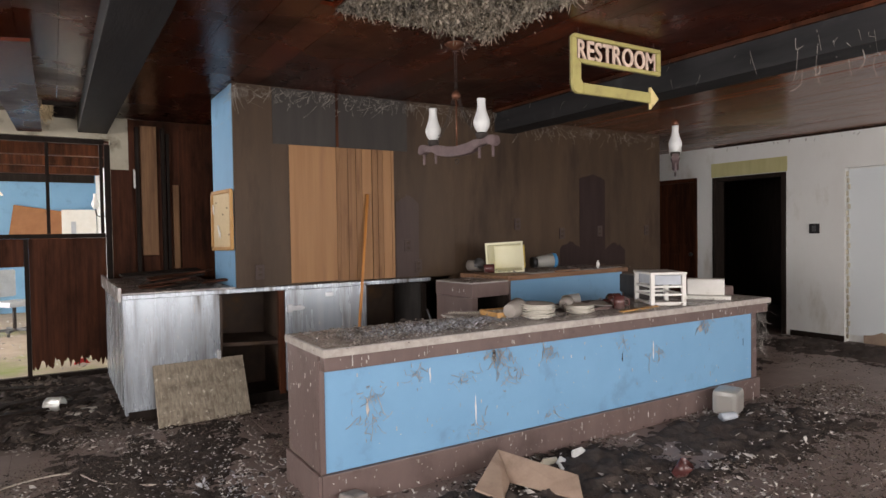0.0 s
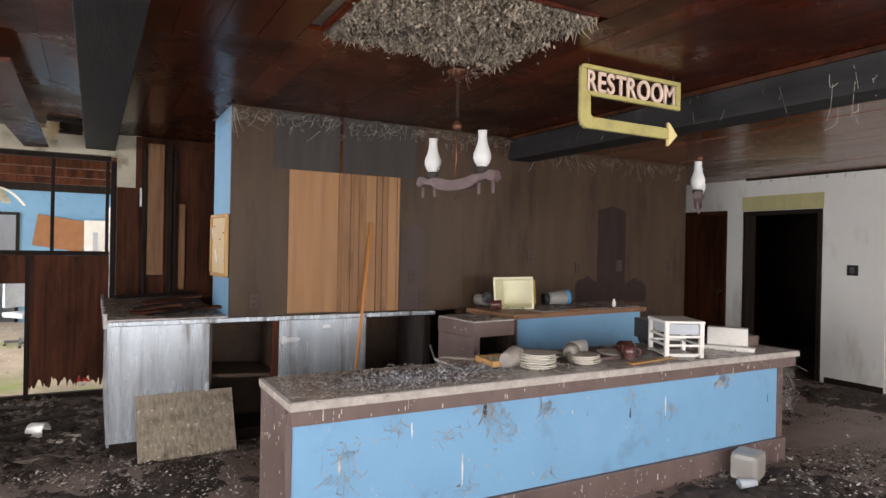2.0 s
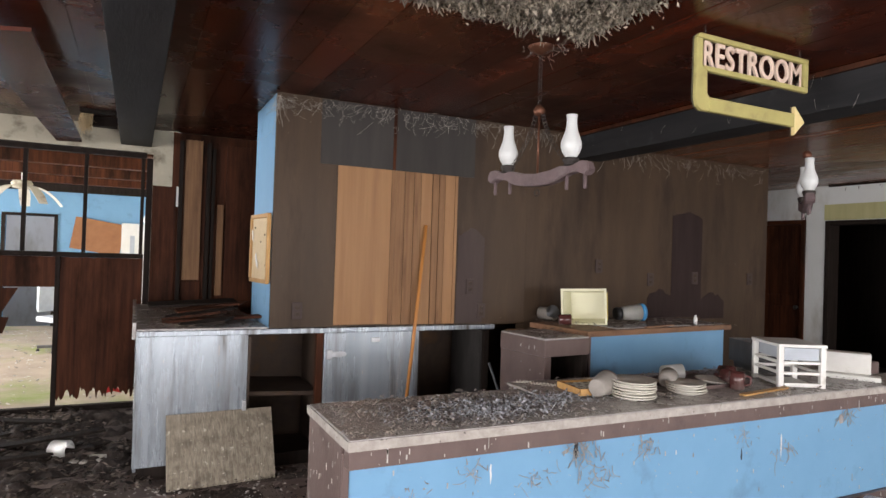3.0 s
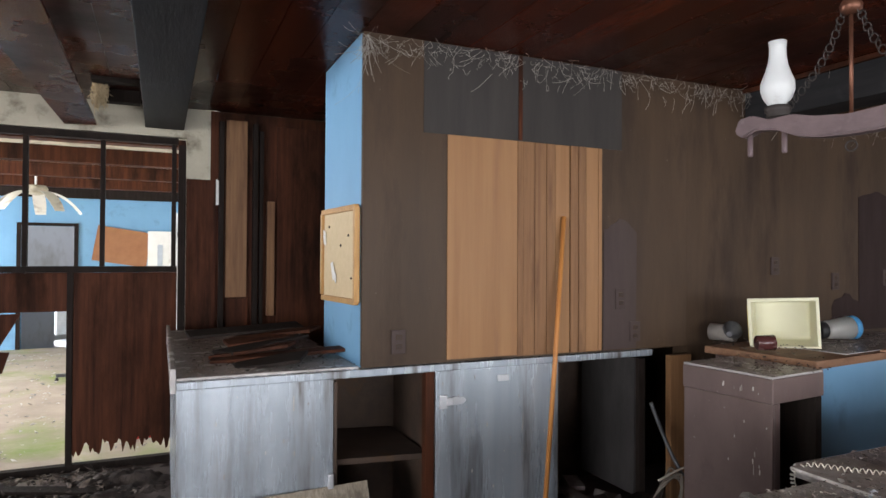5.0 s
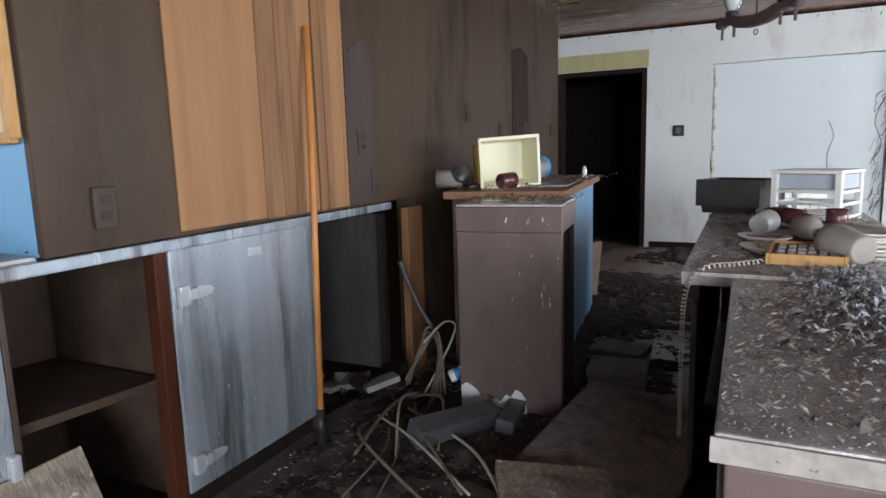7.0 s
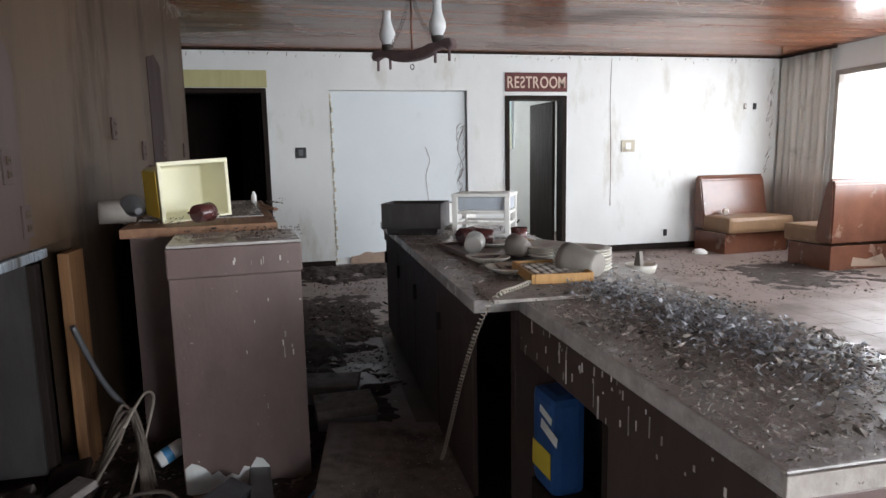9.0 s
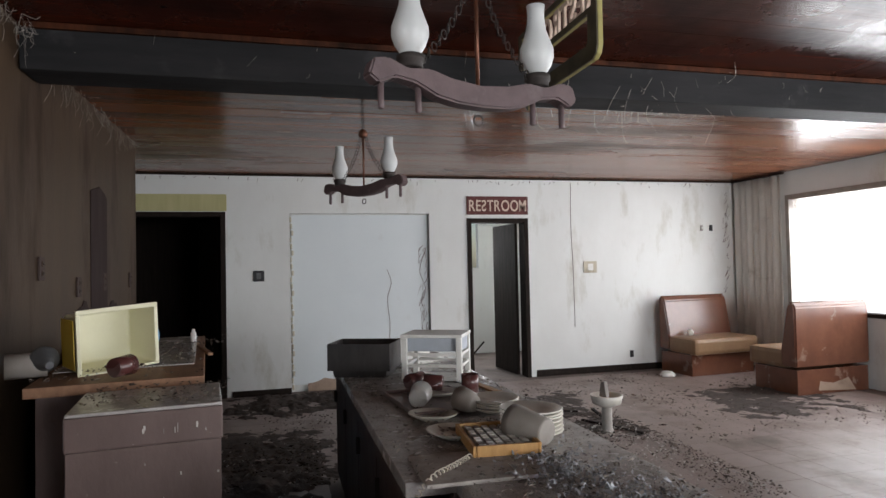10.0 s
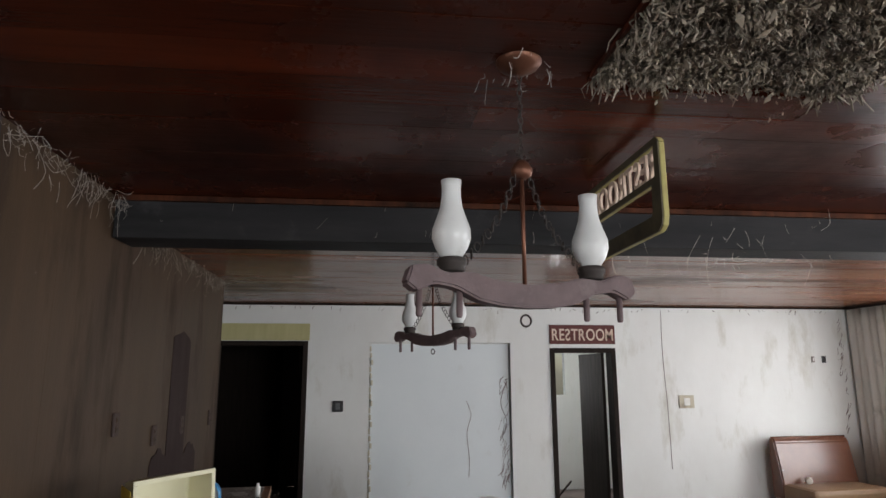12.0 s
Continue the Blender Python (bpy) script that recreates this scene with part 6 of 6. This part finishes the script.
scatter("countertop_fluff", "feather", 480, lambda r: (r.gauss(2.25, 0.12), min(max(r.gauss(3.48, 0.06), 3.19), 3.76), CT + 0.004 + r.uniform(0, 0.02)), 0.010, "grey fluff on the counter top", "litter", 14, lift=1.0)
scatter("countertop_grit", "grit", 5000, lambda r: (r.uniform(1.10, 2.27), r.uniform(3.18, 3.775), CT), 0.0045, "fine grit over the counter top", "grit", 60, lift=1.0)
scatter("countertop_grit", "pale_flake", 700, lambda r: (r.uniform(1.10, 2.27), r.uniform(3.18, 3.775), CT), 0.006, "pale grit over the counter top", "grit", 61, lift=1.0)
scatter("countertop_grit", "grit", 4000, lambda r: (r.uniform(2.29, 4.92), r.uniform(3.18, 3.92), CT), 0.005, "fine grit among the dishes", "grit", 62, lift=1.0)
scatter("slab_grit", "pale_flake", 500, lambda r: (r.uniform(2.32, 3.04), r.uniform(3.92, 4.38), F + 0.097), 0.005, "grit on the fallen panel", "grit", 63, lift=1.0)
scatter("floor_fluff", "feather", 500, lambda r: (r.gauss(0.80, 0.22), r.gauss(3.6, 0.4), F + 0.015), 0.014, "grey fluff on the floor by the counter end", "litter", 15, lift=0.8)
scatter("worktop_litter", "flake", 700, spread(3.3, 4.9, 4.58, 5.25, WT, -0.05, 16, 3.0), 0.011, "litter on the wooden worktop", "litter", 16)
scatter("worktop_litter", "flake", 250, spread(2.91, 3.3, 4.47, 4.98, 0.928, -0.3, 17, 3.0), 0.010, "litter on the brown cabinet", "litter", 17)
scatter("worktop_litter", "flake", 700, spread(0.42, 1.2, 5.45, 7.3, 0.926, -0.1, 18, 3.0), 0.013, "litter on the steel cabinet", "litter", 18)
scatter("plinth_chips", "pale_flake", 260, lambda r: (r.uniform(1.12, 4.85), KF - 0.026, r.uniform(F, 0.11)) if r.random() < 0.4 else (r.uniform(1.2, 4.78), KF - 0.002, r.uniform(0.12, 0.65)), 0.006, "pale droppings on the counter front", "droppings", 19, lift=1.4)


# ---- insulation hanging out of the ceiling ----
def tufts(name, count, place, length, material, label, seed):
    rng = random.Random(seed)
    vs, fs = [], []
    for _ in range(count):
        p = Vector(place(rng))
        n = 4
        L = length * rng.uniform(0.35, 1.25) * (0.75 + 0.9 * noise.noise((p.x * 9, p.y * 9, 2.0)))
        w = rng.uniform(0.0025, 0.0085)
        d = Vector((rng.gauss(0, 0.35), rng.gauss(0, 0.35), -1)).normalized()
        s = d.cross(Vector((rng.gauss(0, 1), rng.gauss(0, 1), 0.1))).normalized()
        q = d.cross(s)
        b = len(vs)
        for k in range(n):
            u = k / (n - 1)
            c = p + d * L * u + Vector((rng.gauss(0, 0.008), rng.gauss(0, 0.008), 0))
            ww = w * (1.1 - 0.75 * u) * rng.uniform(0.6, 1.3)
            for a in (s, -0.5 * s + 0.8 * q, -0.5 * s - 0.8 * q):
                vs.append(tuple(c + a * ww))
        for k in range(n - 1):
            for m_ in range(3):
                i, j = b + 3 * k + m_, b + 3 * k + (m_ + 1) % 3
                fs.append((i, j, j + 3, i + 3))
        fs.append((b + 3 * n - 3, b + 3 * n - 2, b + 3 * n - 1))
    me = bpy.data.meshes.new(name)
    me.from_pydata(vs, [], fs)
    me.materials.append(M[material])
    return tagged(new(name, me), label, "insulation", kind="stuff")


H0, H1, H2_, H3 = HOLE
tufts("ceiling_insulation", 24000, lambda r: (r.uniform(H0 + 0.01, H1 - 0.01), r.uniform(H2_ + 0.01, H3 - 0.01), CZ + 0.05 - 0.06 * r.random()), 0.05, "wool", "grey-brown insulation tufts hanging from the ceiling hole", 30)
tufts("ceiling_insulation", 240, lambda r: (r.uniform(H0, H1), H3 - 0.01, CZ + 0.02) if r.random() < 0.5 else (H1 - 0.01, r.uniform(H2_, H3), CZ + 0.02), 0.10, "wool", "longer tufts along the edge of the ceiling hole", 31)
scatter("insulation_clumps", "wool", 10000, lambda r: (r.uniform(H0 + 0.02, H1 - 0.02), r.uniform(H2_ + 0.02, H3 - 0.02), CZ + 0.02 - abs(r.gauss(0, 0.035))), 0.0125, "clotted grey insulation clumps in the ceiling hole", "insulation", 33, lift=1.6, thick=0.3)
structure("insulation_batt", boxes((H0 - 0.05, H1 + 0.05, H2_ - 0.05, H3 + 0.05, CZ + 0.045, CZ + 0.12)), "wool", "insulation batt above the ceiling", "insulation")
structure("trim_hole", boxes((H0 - 0.012, H0, H2_, H3, CZ - 0.012, CZ + 0.03), (H1, H1 + 0.012, H2_, H3, CZ - 0.012, CZ + 0.03), (H0, H1, H2_ - 0.012, H2_, CZ - 0.012, CZ + 0.03), (H0, H1, H3, H3 + 0.012, CZ - 0.012, CZ + 0.03)), "ceiling", "red-brown trim round the ceiling hole", "trim")
tufts("ceiling_insulation", 160, lambda r: (r.gauss(-0.06, 0.02), r.gauss(7.1, 0.03), 2.60 - 0.12 * r.random()), 0.10, "cork", "yellow insulation tuft hanging at the partition", 32)


# ---- cobwebs ----
def webs(name, n, place, length, label, seed, r=0.0008, sag=0.25):
    rng = random.Random(seed)
    bm = bmesh.new()
    for _ in range(n):
        p = Vector(place(rng))
        L = length * rng.uniform(0.3, 1.2)
        q = p + Vector((rng.gauss(0, 0.6), rng.gauss(0, 0.25), rng.gauss(-0.5, 0.5))) * L
        m_ = p.lerp(q, 0.5) + Vector((rng.gauss(0, 0.15), rng.gauss(0, 0.1), -sag * rng.random())) * L
        tube(bm, curve([p, m_, q], 3), r * rng.uniform(0.6, 1.6), 3)
    return solo(name, bm, "web", label, "cobweb", kind="stuff")


webs("cobweb", 330, lambda r: (r.uniform(1.25, 3.9), BY - r.uniform(0.0, 0.07) - 0.03, CZ - 0.02 - abs(r.gauss(0, 0.05))), 0.10, "dusty cobwebs along the top of the bar wall", 40)
webs("cobweb", 170, lambda r: (r.uniform(3.9, 6.3), BY - r.uniform(0.0, 0.05) - 0.03, CF - 0.02 - abs(r.gauss(0, 0.05))), 0.10, "dusty cobwebs along the far top of the bar wall", 41)
webs("cobweb", 28, lambda r: (3.83 - abs(r.gauss(0, 0.03)), r.uniform(0.6, 5.4), 2.37 + r.uniform(0, 0.24)), 0.09, "cobwebs on the dark beam", 42, 0.0007)
webs("cobweb", 120, lambda r: (r.gauss(4.87, 0.03), r.gauss(3.22, 0.02), r.uniform(0.35, 0.72)), 0.10, "cobweb hanging from the counter end", 43)
webs("cobweb", 60, lambda r: (r.gauss(4.1, 0.25), r.gauss(1.9, 0.35), CF - 0.08), 0.18, "cobwebs hanging under the far ceiling", 44, 0.0016)
for k, (x, z, n) in enumerate(((1.36, 0.50, 26), (1.38, 0.36, 22), (1.62, 0.57, 14), (1.98, 0.52, 18), (2.22, 0.60, 60), (2.30, 0.48, 20), (2.62, 0.60, 30), (2.06, 0.22, 16), (3.30, 0.58, 14), (3.62, 0.46, 18), (4.2, 0.62, 30), (2.7, 0.2, 12))):
    webs("cobweb", int(n * 1.2), lambda r, x=x, z=z: (r.gauss(x, 0.05), KF - 0.006 - abs(r.gauss(0, 0.006)), r.gauss(z, 0.03)), 0.06, "dirty cobweb clinging to the blue counter front", 50 + k, 0.0015)
webs("cobweb", 26, lambda r: (2.24 + r.gauss(0, 0.07), 3.70 + r.gauss(0, 0.07), CZ - 0.012), 0.05, "cobwebs round the lamp canopy", 70, 0.0009)
webs("cobweb", 50, lambda r: (1.23, 5.40, CZ - 0.03 - abs(r.gauss(0, 0.05))), 0.16, "cobwebs at the wall corner", 71)

# ---- droppings run down the painted faces ----
def runs(name, count, place, axis, label, seed):
    """Thin pale vertical runs lying on an upright face; axis is the face's normal."""
    rng = random.Random(seed)
    bm = bmesh.new()
    for _ in range(count):
        x, y, z = place(rng)
        h, w = rng.uniform(0.002, 0.012) * (3.0 if rng.random() < 0.15 else 1), rng.uniform(0.001, 0.0035)
        if axis == "x":
            box(bm, x - 0.0015, x, y - w, y + w, z - h, z + h)
        else:
            box(bm, x - w, x + w, y - 0.0015, y, z - h, z + h)
    return solo(name, bm, "pale_flake", label, "droppings", kind="stuff")


runs("droppings", 22, lambda r: (CX - 0.0005, r.uniform(C0, C1), r.choice((r.uniform(0.0, 0.8), r.uniform(0.45, 0.8)))), "x", "white droppings run down the brown cabinet", 80)
runs("droppings", 12, lambda r: (CX - 0.0055, r.uniform(C0, C1), r.uniform(0.83, 0.90)), "x", "white droppings on the brown cabinet top", 81)
runs("droppings", 40, lambda r: (KX0 - 0.0005, r.uniform(KF + 0.02, 3.75), r.uniform(0.13, 0.69)), "x", "white droppings on the counter end", 82)
runs("droppings", 45, lambda r: (r.uniform(1.11, 4.8), 3.1915, r.uniform(0.67, 0.725)), "y", "white droppings on the counter fascia", 83)
runs("droppings", 90, lambda r: (r.uniform(1.11, 4.85), KF - 0.0245, r.uniform(F + 0.02, 0.10)), "y", "white droppings on the counter plinth", 84)
runs("droppings", 60, lambda r: (r.uniform(1.15, 4.78), KF - 0.0005, r.uniform(0.13, 0.64)), "y", "droppings on the blue counter panel", 85)
runs("droppings", 50, lambda r: (r.uniform(1.15, 2.26), 3.7768, r.uniform(0.61, 0.725)), "y", "white droppings on the counter apron", 86)
runs("droppings", 45, lambda r: (r.choice((r.uniform(0.42, 1.05), r.uniform(1.65, 2.3))), SY - 0.0055, r.uniform(0.1, 0.84)), "y", "pale runs on the steel fronts", 87)

# ---- floor tiles ----
tile_mesh = mesh_of("floor_tile", boxes((0.0015, 0.3035, 0.0015, 0.3035, 0, 0.004), bevel=0.0015), M["tile"])
tf = tagged(new("floor_tiles"), "dusty brown vinyl floor tiles", "floor", kind="structure")
rest = bmesh.new()
for i in range(-8, 27):
    for j in range(-6, 18):
        x, y = i * 0.305, j * 0.305
        if x > 7.8 or y > 5.1 or (1.1 < x < 4.9 and 3.1 < y < 3.7):
            continue
        if -0.95 < x < 5.2 and 0.9 < y < 3.1 or -0.95 < x < 1.1 and 3.0 < y < 5.1:
            ob = new("tile", tile_mesh)
            ob.parent = tf
            ob.location = (x, y, F)
        else:
            box(rest, x + 0.0015, x + 0.3035, y + 0.0015, y + 0.3035, F, F + 0.004)
rt = part("tile_rest", rest, "tile", tf)
rt["kind"] = "stuff"
